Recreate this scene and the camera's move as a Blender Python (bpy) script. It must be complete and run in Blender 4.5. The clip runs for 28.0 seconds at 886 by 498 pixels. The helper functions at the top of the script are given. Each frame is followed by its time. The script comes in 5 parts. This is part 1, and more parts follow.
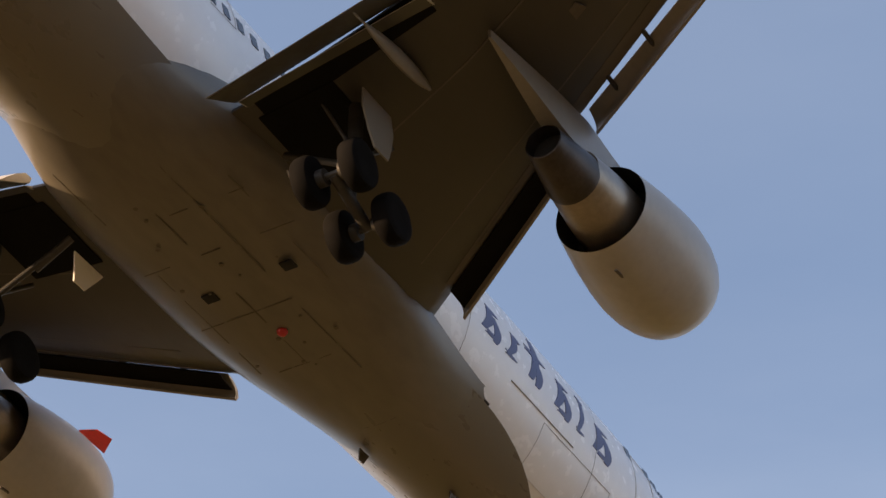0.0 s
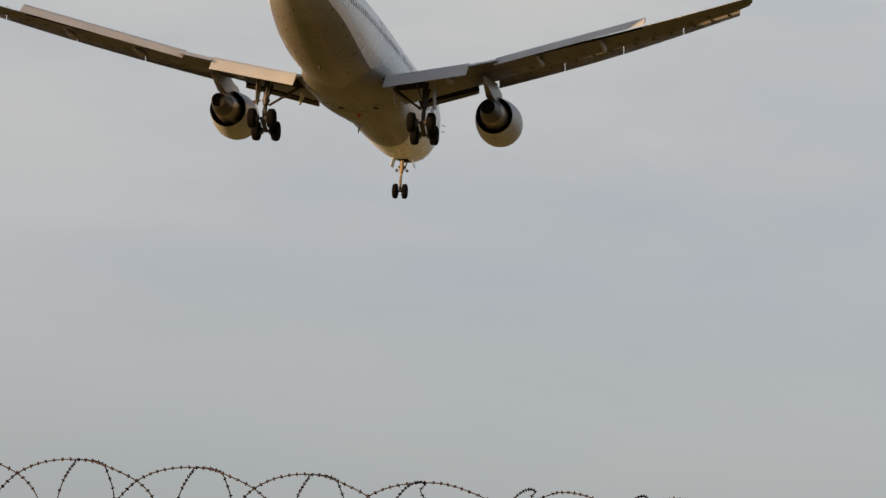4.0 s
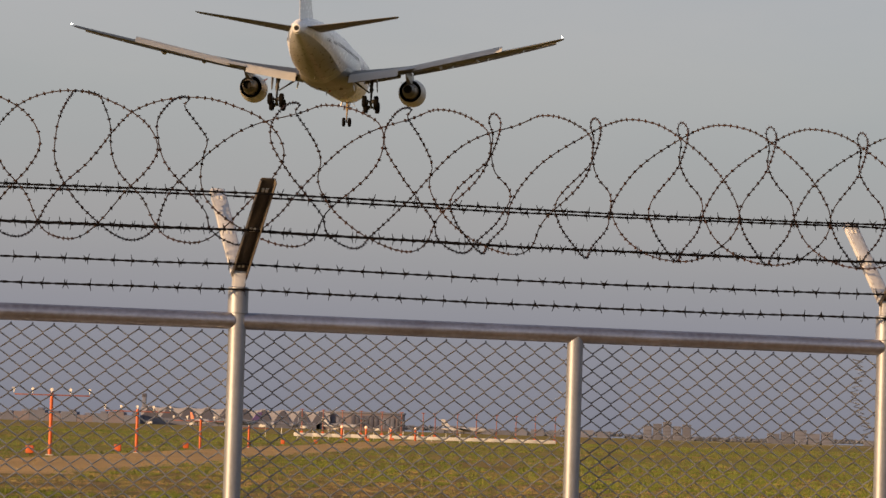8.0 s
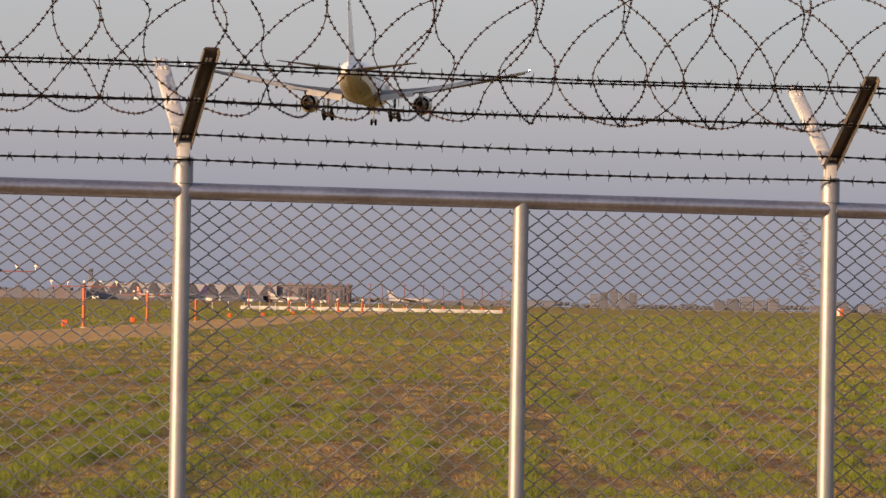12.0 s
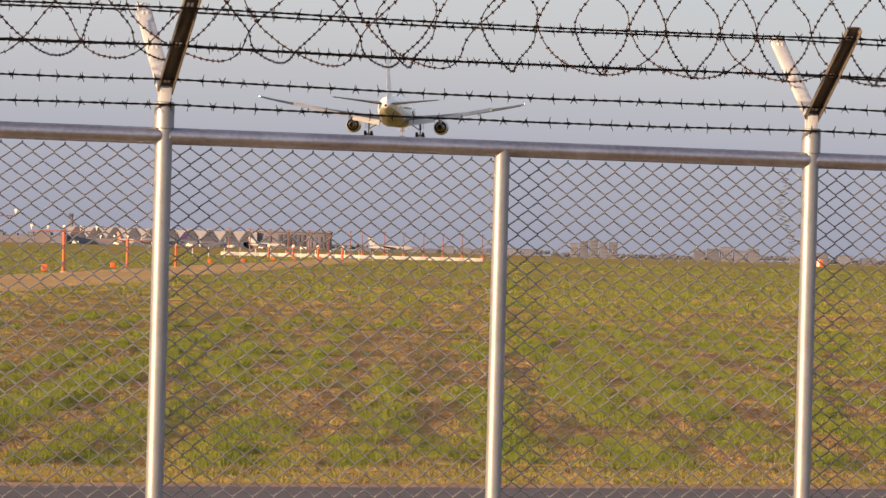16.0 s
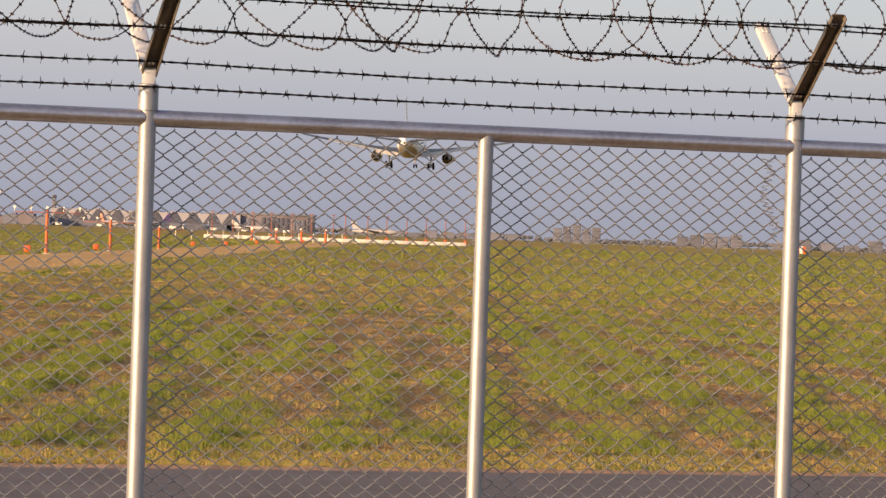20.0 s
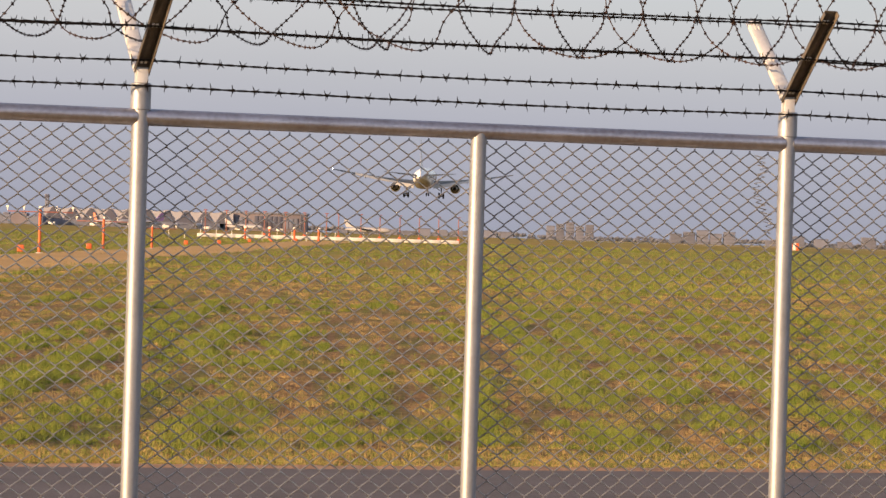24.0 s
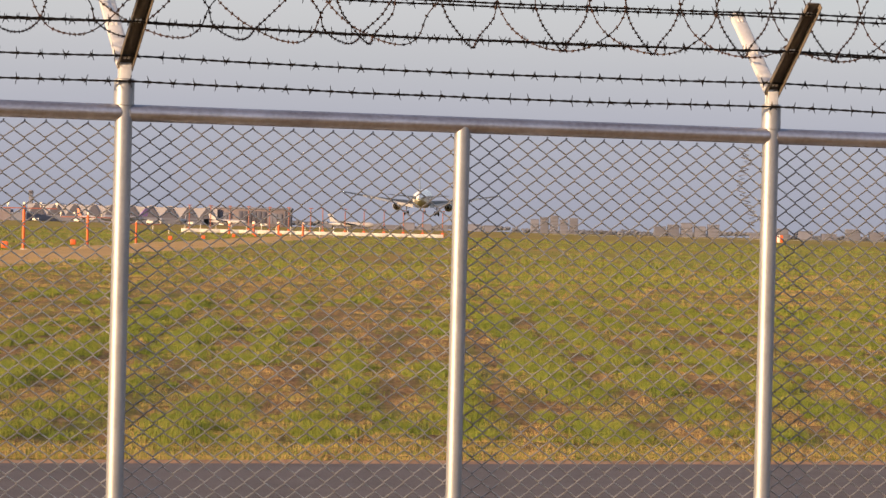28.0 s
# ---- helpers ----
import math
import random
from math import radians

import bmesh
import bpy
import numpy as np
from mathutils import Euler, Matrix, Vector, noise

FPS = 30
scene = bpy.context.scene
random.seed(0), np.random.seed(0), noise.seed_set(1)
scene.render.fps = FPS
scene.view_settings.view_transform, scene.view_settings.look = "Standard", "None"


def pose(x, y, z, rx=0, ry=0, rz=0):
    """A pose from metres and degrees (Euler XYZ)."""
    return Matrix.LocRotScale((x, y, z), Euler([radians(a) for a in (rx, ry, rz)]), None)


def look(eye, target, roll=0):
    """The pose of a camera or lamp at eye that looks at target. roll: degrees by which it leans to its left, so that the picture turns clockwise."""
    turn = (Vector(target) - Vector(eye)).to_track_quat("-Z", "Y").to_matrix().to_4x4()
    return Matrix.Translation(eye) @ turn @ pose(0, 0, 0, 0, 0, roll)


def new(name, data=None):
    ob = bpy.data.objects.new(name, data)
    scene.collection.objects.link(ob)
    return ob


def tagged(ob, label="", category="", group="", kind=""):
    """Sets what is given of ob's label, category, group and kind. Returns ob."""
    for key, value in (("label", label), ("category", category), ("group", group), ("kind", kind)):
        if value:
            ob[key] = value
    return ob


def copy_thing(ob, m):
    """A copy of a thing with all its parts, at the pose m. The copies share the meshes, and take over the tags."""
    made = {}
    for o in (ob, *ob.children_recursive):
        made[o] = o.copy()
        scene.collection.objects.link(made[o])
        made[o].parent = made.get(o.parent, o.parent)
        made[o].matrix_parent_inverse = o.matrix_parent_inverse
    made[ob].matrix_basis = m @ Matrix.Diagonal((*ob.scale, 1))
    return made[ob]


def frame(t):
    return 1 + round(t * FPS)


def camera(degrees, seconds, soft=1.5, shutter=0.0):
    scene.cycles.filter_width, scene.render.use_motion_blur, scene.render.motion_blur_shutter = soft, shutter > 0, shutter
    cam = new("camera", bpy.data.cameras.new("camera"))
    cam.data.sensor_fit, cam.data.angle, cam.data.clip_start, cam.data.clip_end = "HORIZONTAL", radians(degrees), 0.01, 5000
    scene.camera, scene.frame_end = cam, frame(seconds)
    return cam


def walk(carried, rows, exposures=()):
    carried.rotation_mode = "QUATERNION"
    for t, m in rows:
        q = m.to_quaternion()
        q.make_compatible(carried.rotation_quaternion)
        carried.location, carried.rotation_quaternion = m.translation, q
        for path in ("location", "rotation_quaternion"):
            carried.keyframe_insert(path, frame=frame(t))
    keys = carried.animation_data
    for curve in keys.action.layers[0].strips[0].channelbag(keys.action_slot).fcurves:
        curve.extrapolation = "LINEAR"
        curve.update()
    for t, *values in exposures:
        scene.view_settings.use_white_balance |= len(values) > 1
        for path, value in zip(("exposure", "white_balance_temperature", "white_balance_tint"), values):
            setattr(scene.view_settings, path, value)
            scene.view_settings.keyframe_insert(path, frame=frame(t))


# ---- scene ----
# ---------- camera: one standpoint, turning after the landing jet ----------
cam = camera(14.46, 28.0, soft=1.5)
# seconds, eye height, pitch, heading to the right, roll
TURNS = (
    (0.0, 1.7, 38.805, -25.159, -1.131), (0.5, 1.7, 31.709, -19.747, 0.354), (1.0, 1.7, 25.887, -16.707, 2.969), (1.5, 1.7, 21.176, -14.255, 3.14),
    (2.0, 1.7, 17.397, -11.981, 3.378), (2.5, 1.7, 14.506, -9.915, 3.364), (4.5, 1.7, 7.855, -5.077, 2.661), (5.0, 1.695, 6.815, -4.497, 2.261),
    (5.5, 1.691, 5.914, -3.878, 2.556), (6.0, 1.687, 5.068, -3.227, 2.823), (6.5, 1.682, 4.416, -2.752, 2.358), (7.0, 1.678, 3.843, -2.323, 2.503),
    (7.5, 1.673, 3.365, -1.996, 1.87), (8.0, 1.668, 2.989, -1.687, 1.808), (8.5, 1.668, 2.666, -1.465, 1.26), (9.0, 1.668, 2.359, -1.284, 0.981),
    (9.5, 1.665, 2.059, -1.162, 0.726), (10.0, 1.662, 1.781, -1.089, 0.651), (10.5, 1.659, 1.589, -1.047, 0.679), (11.0, 1.657, 1.403, -0.967, 0.714),
    (11.5, 1.654, 1.179, -0.862, 0.88), (12.0, 1.652, 0.896, -0.737, 1.058), (12.5, 1.651, 0.666, -0.64, 1.178), (14.5, 1.65, 0.196, -0.487, 1.371),
    (15.0, 1.65, 0.128, -0.443, 1.389), (15.5, 1.65, 0.084, -0.418, 1.425), (16.0, 1.65, 0.046, -0.397, 1.527), (16.5, 1.65, 0.01, -0.358, 1.66),
    (17.0, 1.65, -0.041, -0.303, 1.765), (17.5, 1.65, -0.092, -0.266, 1.776), (18.0, 1.65, -0.15, -0.259, 1.789), (18.5, 1.65, -0.182, -0.242, 1.813),
    (19.0, 1.65, -0.188, -0.185, 1.894), (19.5, 1.65, -0.188, -0.14, 1.907), (20.0, 1.65, -0.204, -0.113, 1.944), (20.5, 1.65, -0.226, -0.103, 1.97),
    (21.0, 1.65, -0.258, -0.104, 1.978), (21.5, 1.65, -0.296, -0.133, 1.936), (23.5, 1.65, -0.263, -0.027, 1.81), (24.0, 1.65, -0.234, -0.001, 1.735),
    (24.5, 1.65, -0.22, 0.003, 1.624), (25.0, 1.65, -0.222, 0.003, 1.599), (25.5, 1.65, -0.248, 0.003, 1.582), (26.0, 1.65, -0.287, -0.001, 1.525),
    (26.5, 1.65, -0.324, 0.016, 1.5), (27.0, 1.65, -0.337, 0.073, 1.497), (27.5, 1.65, -0.335, 0.152, 1.482), (28.0, 1.65, -0.325, 0.259, 1.432),
)
EXPO = ((0.0, 0.95, 6050, 10), (1.0, 0.66, 6110, 10), (2.0, 0.32, 6360, 9), (2.5, 0.26, 6380, 9), (4.5, 0.0, 6550, 7), (6.0, -0.02, 6600, 9),
        (8.0, -0.02, 6600, 10), (10.0, 0.1, 6560, 12), (12.0, 0.32, 6600, 13), (15.0, 0.63, 6470, 11), (28.0, 0.7, 6470, 10))
walk(cam, [(t, pose(0, 0, z, 90 + p, 0, -h) @ pose(0, 0, 0, 0, 0, r)) for t, z, p, h, r in TURNS],
     exposures=EXPO)
# ---------- sky and sun ----------
SUN_AZ, SUN_EL = radians(-127), radians(10)


def make_world():
    w = bpy.data.worlds.new("sky")
    scene.world = w
    w.use_nodes = True
    nt = w.node_tree
    N, L = nt.nodes, nt.links
    N.clear()
    sky = N.new("ShaderNodeTexSky")
    sky.sky_type, sky.sun_disc = "NISHITA", False
    sky.sun_elevation, sky.sun_rotation = SUN_EL, SUN_AZ
    sky.air_density, sky.dust_density, sky.ozone_density = 1.0, 1.0, 3.5
    geo = N.new("ShaderNodeTexCoord")
    sep = N.new("ShaderNodeSeparateXYZ")
    L.new(geo.outputs["Generated"], sep.inputs[0])
    # thin layered cloud
    mp = N.new("ShaderNodeMapping")
    mp.inputs["Scale"].default_value = (2.3, 2.3, 8.0)
    L.new(geo.outputs["Generated"], mp.inputs[0])
    nz = N.new("ShaderNodeTexNoise")
    nz.inputs["Scale"].default_value, nz.inputs["Detail"].default_value, nz.inputs["Roughness"].default_value = 1.6, 6, 0.55
    L.new(mp.outputs[0], nz.inputs["Vector"])
    cr = N.new("ShaderNodeValToRGB")
    cr.color_ramp.elements[0].position, cr.color_ramp.elements[1].position = 0.3, 0.64
    cr.color_ramp.elements[0].color = (0.5, 0.5, 0.5, 1)
    L.new(nz.outputs["Fac"], cr.inputs[0])
    # cloud is thickest from 8 to 25 degrees
    ev = N.new("ShaderNodeValToRGB")
    e = ev.color_ramp.elements
    e[0].position, e[0].color = 0.0, (0.25, 0.25, 0.25, 1)
    e[1].position, e[1].color = 0.62, (0.07, 0.07, 0.07, 1)
    for p, v in ((0.08, 0.4), (0.16, 0.95), (0.29, 0.92), (0.40, 0.4), (0.5, 0.2)):
        k = e.new(p)
        k.color = (v, v, v, 1)
    L.new(sep.outputs["Z"], ev.inputs[0])
    mul = N.new("ShaderNodeMath")
    mul.operation = "MULTIPLY_ADD"
    mul.use_clamp = True
    L.new(cr.outputs[0], mul.inputs[0])
    L.new(ev.outputs[0], mul.inputs[1])
    mul.inputs[2].default_value = 0.12
    mixc = N.new("ShaderNodeMixRGB")
    mixc.inputs[2].default_value = CLOUD
    L.new(mul.outputs[0], mixc.inputs[0])
    L.new(sky.outputs[0], mixc.inputs[1])
    # ground haze towards the horizon
    hz = N.new("ShaderNodeValToRGB")
    hz.color_ramp.interpolation = "EASE"
    h = hz.color_ramp.elements
    h[0].position, h[0].color = 0.0, (0.92, 0.92, 0.92, 1)
    h[1].position, h[1].color = 0.3, (0.0, 0.0, 0.0, 1)
    k = h.new(0.12)
    k.color = (0.5, 0.5, 0.5, 1)
    L.new(sep.outputs["Z"], hz.inputs[0])
    hc = N.new("ShaderNodeValToRGB")
    q = hc.color_ramp.elements
    q[0].position, q[0].color = 0.0, HAZE0
    q[1].position, q[1].color = 0.15, HAZE3
    for p, c in ((0.03, HAZE1), (0.06, HAZE_WARM), (0.1, HAZE2)):
        k = q.new(p)
        k.color = c
    L.new(sep.outputs["Z"], hc.inputs[0])
    mixh = N.new("ShaderNodeMixRGB")
    L.new(hz.outputs[0], mixh.inputs[0])
    L.new(mixc.outputs[0], mixh.inputs[1])
    L.new(hc.outputs[0], mixh.inputs[2])
    bg = N.new("ShaderNodeBackground")
    bg.inputs["Strength"].default_value = 0.12
    # the low sun's glow on its own side of the sky
    dp = N.new("ShaderNodeVectorMath")
    dp.operation = "DOT_PRODUCT"
    L.new(geo.outputs["Generated"], dp.inputs[0])
    dp.inputs[1].default_value = (math.sin(SUN_AZ) * math.cos(SUN_EL), math.cos(SUN_AZ) * math.cos(SUN_EL), math.sin(SUN_EL))
    gl = N.new("ShaderNodeMath")
    gl.operation = "MAXIMUM"
    L.new(dp.outputs["Value"], gl.inputs[0])
    gl.inputs[1].default_value = 0.0
    gp = N.new("ShaderNodeMath")
    gp.operation = "POWER"
    gp.inputs[1].default_value = 3.0
    L.new(gl.outputs[0], gp.inputs[0])
    mixg = N.new("ShaderNodeMixRGB")
    mixg.blend_type = "ADD"
    mixg.inputs[2].default_value = GLOW
    L.new(gp.outputs[0], mixg.inputs[0])
    L.new(mixh.outputs[0], mixg.inputs[1])
    L.new(mixg.outputs[0], bg.inputs[0])
    out = N.new("ShaderNodeOutputWorld")
    L.new(bg.outputs[0], out.inputs[0])


CLOUD = (4.95, 4.8, 4.68, 1)
HAZE0 = (1.8, 1.84, 2.32, 1)
HAZE1 = (2.16, 2.16, 2.64, 1)
HAZE_WARM = (2.94, 2.76, 2.9, 1)
HAZE2 = (3.2, 3.12, 3.08, 1)
HAZE3 = (2.9, 3.08, 3.5, 1)
GLOW = (6.0, 4.0, 2.5, 1)
make_world()
sun = new("sun", bpy.data.lights.new("sun", "SUN"))
sun.data.energy, sun.data.angle, sun.data.color = 6.0, radians(0.8), (1.0, 0.62, 0.31)
sun.matrix_world = look((0, 0, 60), (-math.sin(SUN_AZ) * 50, -math.cos(SUN_AZ) * 50, 60 - 50 * math.tan(SUN_EL)))

# ---------- materials ----------
def mat(name, color, rough=0.6, metal=0.0, dark=0.8, scale=3.0, fine=40.0, bump=0.0, tint=None, emit=0.0, stretch=(1, 1, 1), rand=0.0, spec=0.5):
    """A surface with two scales of variation: broad stains and fine grain."""
    m = bpy.data.materials.new(name)
    m.use_nodes = True
    nt = m.node_tree
    N, L = nt.nodes, nt.links
    b = N["Principled BSDF"]
    tc = N.new("ShaderNodeTexCoord")
    mp = N.new("ShaderNodeMapping")
    mp.inputs["Scale"].default_value = stretch
    L.new(tc.outputs["Object"], mp.inputs[0])
    n1 = N.new("ShaderNodeTexNoise")
    n1.inputs["Scale"].default_value, n1.inputs["Detail"].default_value = scale, 5
    n2 = N.new("ShaderNodeTexNoise")
    n2.inputs["Scale"].default_value, n2.inputs["Detail"].default_value = fine, 3
    L.new(mp.outputs[0], n1.inputs["Vector"])
    L.new(mp.outputs[0], n2.inputs["Vector"])
    mixn = N.new("ShaderNodeMixRGB")
    mixn.inputs[0].default_value = 0.35
    L.new(n1.outputs["Fac"], mixn.inputs[1])
    L.new(n2.outputs["Fac"], mixn.inputs[2])
    cr = N.new("ShaderNodeValToRGB")
    e = cr.color_ramp.elements
    low = tint if tint else tuple(c * dark for c in color)
    e[0].position, e[0].color = 0.36, (*low, 1)
    e[1].position, e[1].color = 0.62, (*color, 1)
    L.new(mixn.outputs[0], cr.inputs[0])
    last = cr.outputs[0]
    if rand:
        oi = N.new("ShaderNodeObjectInfo")
        hs = N.new("ShaderNodeHueSaturation")
        mr = N.new("ShaderNodeMapRange")
        mr.inputs["To Min"].default_value, mr.inputs["To Max"].default_value = 1 - rand, 1 + rand
        L.new(oi.outputs["Random"], mr.inputs["Value"])
        L.new(mr.outputs[0], hs.inputs["Value"])
        L.new(last, hs.inputs["Color"])
        last = hs.outputs[0]
    L.new(last, b.inputs["Base Color"])
    b.inputs["Metallic"].default_value = metal
    b.inputs["Specular IOR Level"].default_value = spec
    rr = N.new("ShaderNodeMapRange")
    rr.inputs["To Min"].default_value, rr.inputs["To Max"].default_value = max(0.05, rough - 0.1), min(1, rough + 0.1)
    L.new(n2.outputs["Fac"], rr.inputs["Value"])
    L.new(rr.outputs[0], b.inputs["Roughness"])
    if bump:
        bp = N.new("ShaderNodeBump")
        bp.inputs["Strength"].default_value, bp.inputs["Distance"].default_value = bump, 0.02
        L.new(mixn.outputs[0], bp.inputs["Height"])
        L.new(bp.outputs[0], b.inputs["Normal"])
    if emit:
        L.new(last, b.inputs["Emission Color"])
        b.inputs["Emission Strength"].default_value = emit
    return m


M_PAINT = mat("white_aircraft_paint", (0.84, 0.85, 0.87), 0.25, dark=0.93, scale=0.35, fine=2.5)
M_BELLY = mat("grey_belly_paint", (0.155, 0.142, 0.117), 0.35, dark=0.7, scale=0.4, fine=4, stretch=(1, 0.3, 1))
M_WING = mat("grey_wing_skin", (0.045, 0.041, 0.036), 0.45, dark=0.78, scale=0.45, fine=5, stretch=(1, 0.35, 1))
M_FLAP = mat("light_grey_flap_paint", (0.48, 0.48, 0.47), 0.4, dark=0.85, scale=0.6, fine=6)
# near-black for plates that stand for shade in bays, slots and gaps
M_RECESS_SHADE = mat("recess_shade_black", (0.008, 0.0075, 0.007), 0.9, scale=2, fine=10, spec=0.1)
M_TYRE = mat("tyre_rubber", (0.007, 0.0065, 0.0065), 0.9, dark=0.6, scale=3, fine=30, spec=0.08)
M_HUB = mat("grey_wheel_hub", (0.06, 0.056, 0.052), 0.5, metal=0.4, scale=4, fine=30)
M_STRUT = mat("painted_gear_steel", (0.06, 0.057, 0.052), 0.5, metal=0.2, dark=0.6, scale=2, fine=12)
M_TAN = mat("primer_tan_gear_paint", (0.34, 0.25, 0.14), 0.5, dark=0.6, scale=2, fine=12)
M_PYLON = mat("grey_pylon_paint", (0.24, 0.23, 0.21), 0.4, dark=0.8, scale=0.6, fine=6)
M_NAC = mat("nacelle_paint", (0.40, 0.395, 0.375), 0.35, dark=0.86, scale=0.5, fine=5)
M_CORE = mat("core_cowl_metal", (0.34, 0.30, 0.25), 0.38, metal=0.75, dark=0.7, scale=0.8, fine=8)
M_NOZ = mat("burnt_nozzle_steel", (0.075, 0.065, 0.06), 0.45, metal=0.75, dark=0.6, scale=1.5, fine=10)
# black that puts the inner shade of duct, vents and ports into colour
M_BLACK = mat("opening_black", (0.012, 0.012, 0.012), 0.9, scale=2, fine=10)
M_RED = mat("red_strake_paint", (0.55, 0.03, 0.03), 0.4, scale=2, fine=10)
M_GLASS = mat("dark_cabin_glass", (0.05, 0.06, 0.08), 0.15, scale=2, fine=10)
M_LETTER = mat("violet_blue_livery_paint", (0.075, 0.085, 0.20), 0.4, dark=0.85, scale=1, fine=8)
M_LINE = mat("panel_joint", (0.11, 0.10, 0.09), 0.7, scale=1, fine=8)
M_OILY = mat("oily_joint", (0.115, 0.098, 0.074), 0.6, scale=1, fine=8)
M_SEAM = mat("pale_skin_joint", (0.52, 0.515, 0.51), 0.5, scale=1, fine=8)
M_LAMPW = mat("white_navigation_light", (1.0, 0.97, 0.9), 0.2, dark=0.95, emit=6.0)
M_GALV = mat("galvanised_steel", (0.325, 0.35, 0.405), 0.5, metal=0.6, dark=0.78, scale=5, fine=60, bump=0.05)
M_GALV_OLD = mat("weathered_galvanised_tube", (0.50, 0.51, 0.60), 0.4, metal=0.9, dark=0.62, scale=3, fine=50, bump=0.06, tint=(0.32, 0.31, 0.36))
M_ARM = mat("galvanised_angle_steel", (0.66, 0.67, 0.70), 0.5, metal=0.12, dark=0.8, scale=8, fine=60, bump=0.05)
# dark copies of the arm steel that carry the near arm's shade
M_ARM_SHADE = mat("shaded_galvanised_steel", (0.10, 0.085, 0.07), 0.6, metal=0.2, dark=0.55, scale=8, fine=60, bump=0.05)
M_FLANGE_SHADE = mat("shaded_arm_flange", (0.16, 0.14, 0.12), 0.5, metal=0.3, dark=0.6, scale=8, fine=60, bump=0.05)
M_WIRE = mat("galvanised_mesh_wire", (0.46, 0.47, 0.51), 0.32, metal=0.75, dark=0.5, scale=8, fine=90)
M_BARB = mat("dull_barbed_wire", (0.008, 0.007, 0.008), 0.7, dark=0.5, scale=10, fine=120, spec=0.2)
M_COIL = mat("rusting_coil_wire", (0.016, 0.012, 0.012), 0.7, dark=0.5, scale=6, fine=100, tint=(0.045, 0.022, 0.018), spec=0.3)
M_ROAD = mat("worn_asphalt", (0.088, 0.075, 0.086), 0.9, dark=0.62, scale=1.6, fine=70, bump=0.5)
M_LIP = mat("pale_road_edge_soil", (0.30, 0.19, 0.13), 0.95, dark=0.55, scale=5, fine=30, bump=0.5)
M_ORANGE = mat("aviation_orange_paint", (0.62, 0.12, 0.025), 0.5, dark=0.7, scale=3, fine=20, rand=0.1)
M_MAST = mat("dull_red_mast_paint", (0.25, 0.085, 0.07), 0.6, dark=0.7, scale=1, fine=8)
M_WHITEP = mat("white_fibreglass", (0.78, 0.76, 0.72), 0.5, dark=0.85, scale=2, fine=20)
M_CONC = mat("pale_concrete", (0.46, 0.45, 0.44), 0.8, scale=0.05, fine=1, rand=0.12)
# white membrane dulled to blue-grey: haze is in the colour
M_CANOPY = mat("hazed_membrane_roof", (0.29, 0.295, 0.36), 0.6, dark=0.92, scale=0.05, fine=1)
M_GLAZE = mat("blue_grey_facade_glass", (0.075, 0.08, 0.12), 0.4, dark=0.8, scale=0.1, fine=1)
# haze mixed into the blue-grey of far walls and windows
M_FARB = mat("hazed_city_wall", (0.14, 0.155, 0.22), 0.9, scale=0.03, fine=0.5, rand=0.2)
M_FARWIN = mat("hazed_far_window", (0.115, 0.125, 0.17), 0.6, scale=0.1, fine=1)
# foliage greyed and blued: distance haze put into its colour
M_FTREE = mat("hazed_tree_foliage", (0.15, 0.165, 0.215), 0.95, dark=0.8, scale=0.08, fine=1)


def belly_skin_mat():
    """Grey belly paint with underside shade mixed in below the wing, paler towards the tail."""
    m = mat("shaded_belly_paint", (0.46, 0.48, 0.53), 0.3, dark=0.85, scale=0.4, fine=4, stretch=(1, 0.3, 1))
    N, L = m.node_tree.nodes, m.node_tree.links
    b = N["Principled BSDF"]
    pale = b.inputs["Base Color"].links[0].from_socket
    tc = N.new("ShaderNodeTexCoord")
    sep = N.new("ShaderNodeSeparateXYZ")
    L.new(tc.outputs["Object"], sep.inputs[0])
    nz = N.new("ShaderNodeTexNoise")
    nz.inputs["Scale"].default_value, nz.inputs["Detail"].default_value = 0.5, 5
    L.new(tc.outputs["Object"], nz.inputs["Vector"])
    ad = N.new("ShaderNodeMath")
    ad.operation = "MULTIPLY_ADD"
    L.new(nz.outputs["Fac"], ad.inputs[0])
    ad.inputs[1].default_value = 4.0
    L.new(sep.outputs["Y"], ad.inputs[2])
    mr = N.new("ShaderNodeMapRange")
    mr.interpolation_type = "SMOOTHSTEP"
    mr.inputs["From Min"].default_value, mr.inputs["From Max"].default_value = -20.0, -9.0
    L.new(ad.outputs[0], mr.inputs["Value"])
    # dark tone for the underside's shade, fading out towards the tail
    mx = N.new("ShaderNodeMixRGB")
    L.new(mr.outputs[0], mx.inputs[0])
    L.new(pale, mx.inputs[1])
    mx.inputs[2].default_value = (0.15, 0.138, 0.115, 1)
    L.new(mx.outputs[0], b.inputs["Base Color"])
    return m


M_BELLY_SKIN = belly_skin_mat()


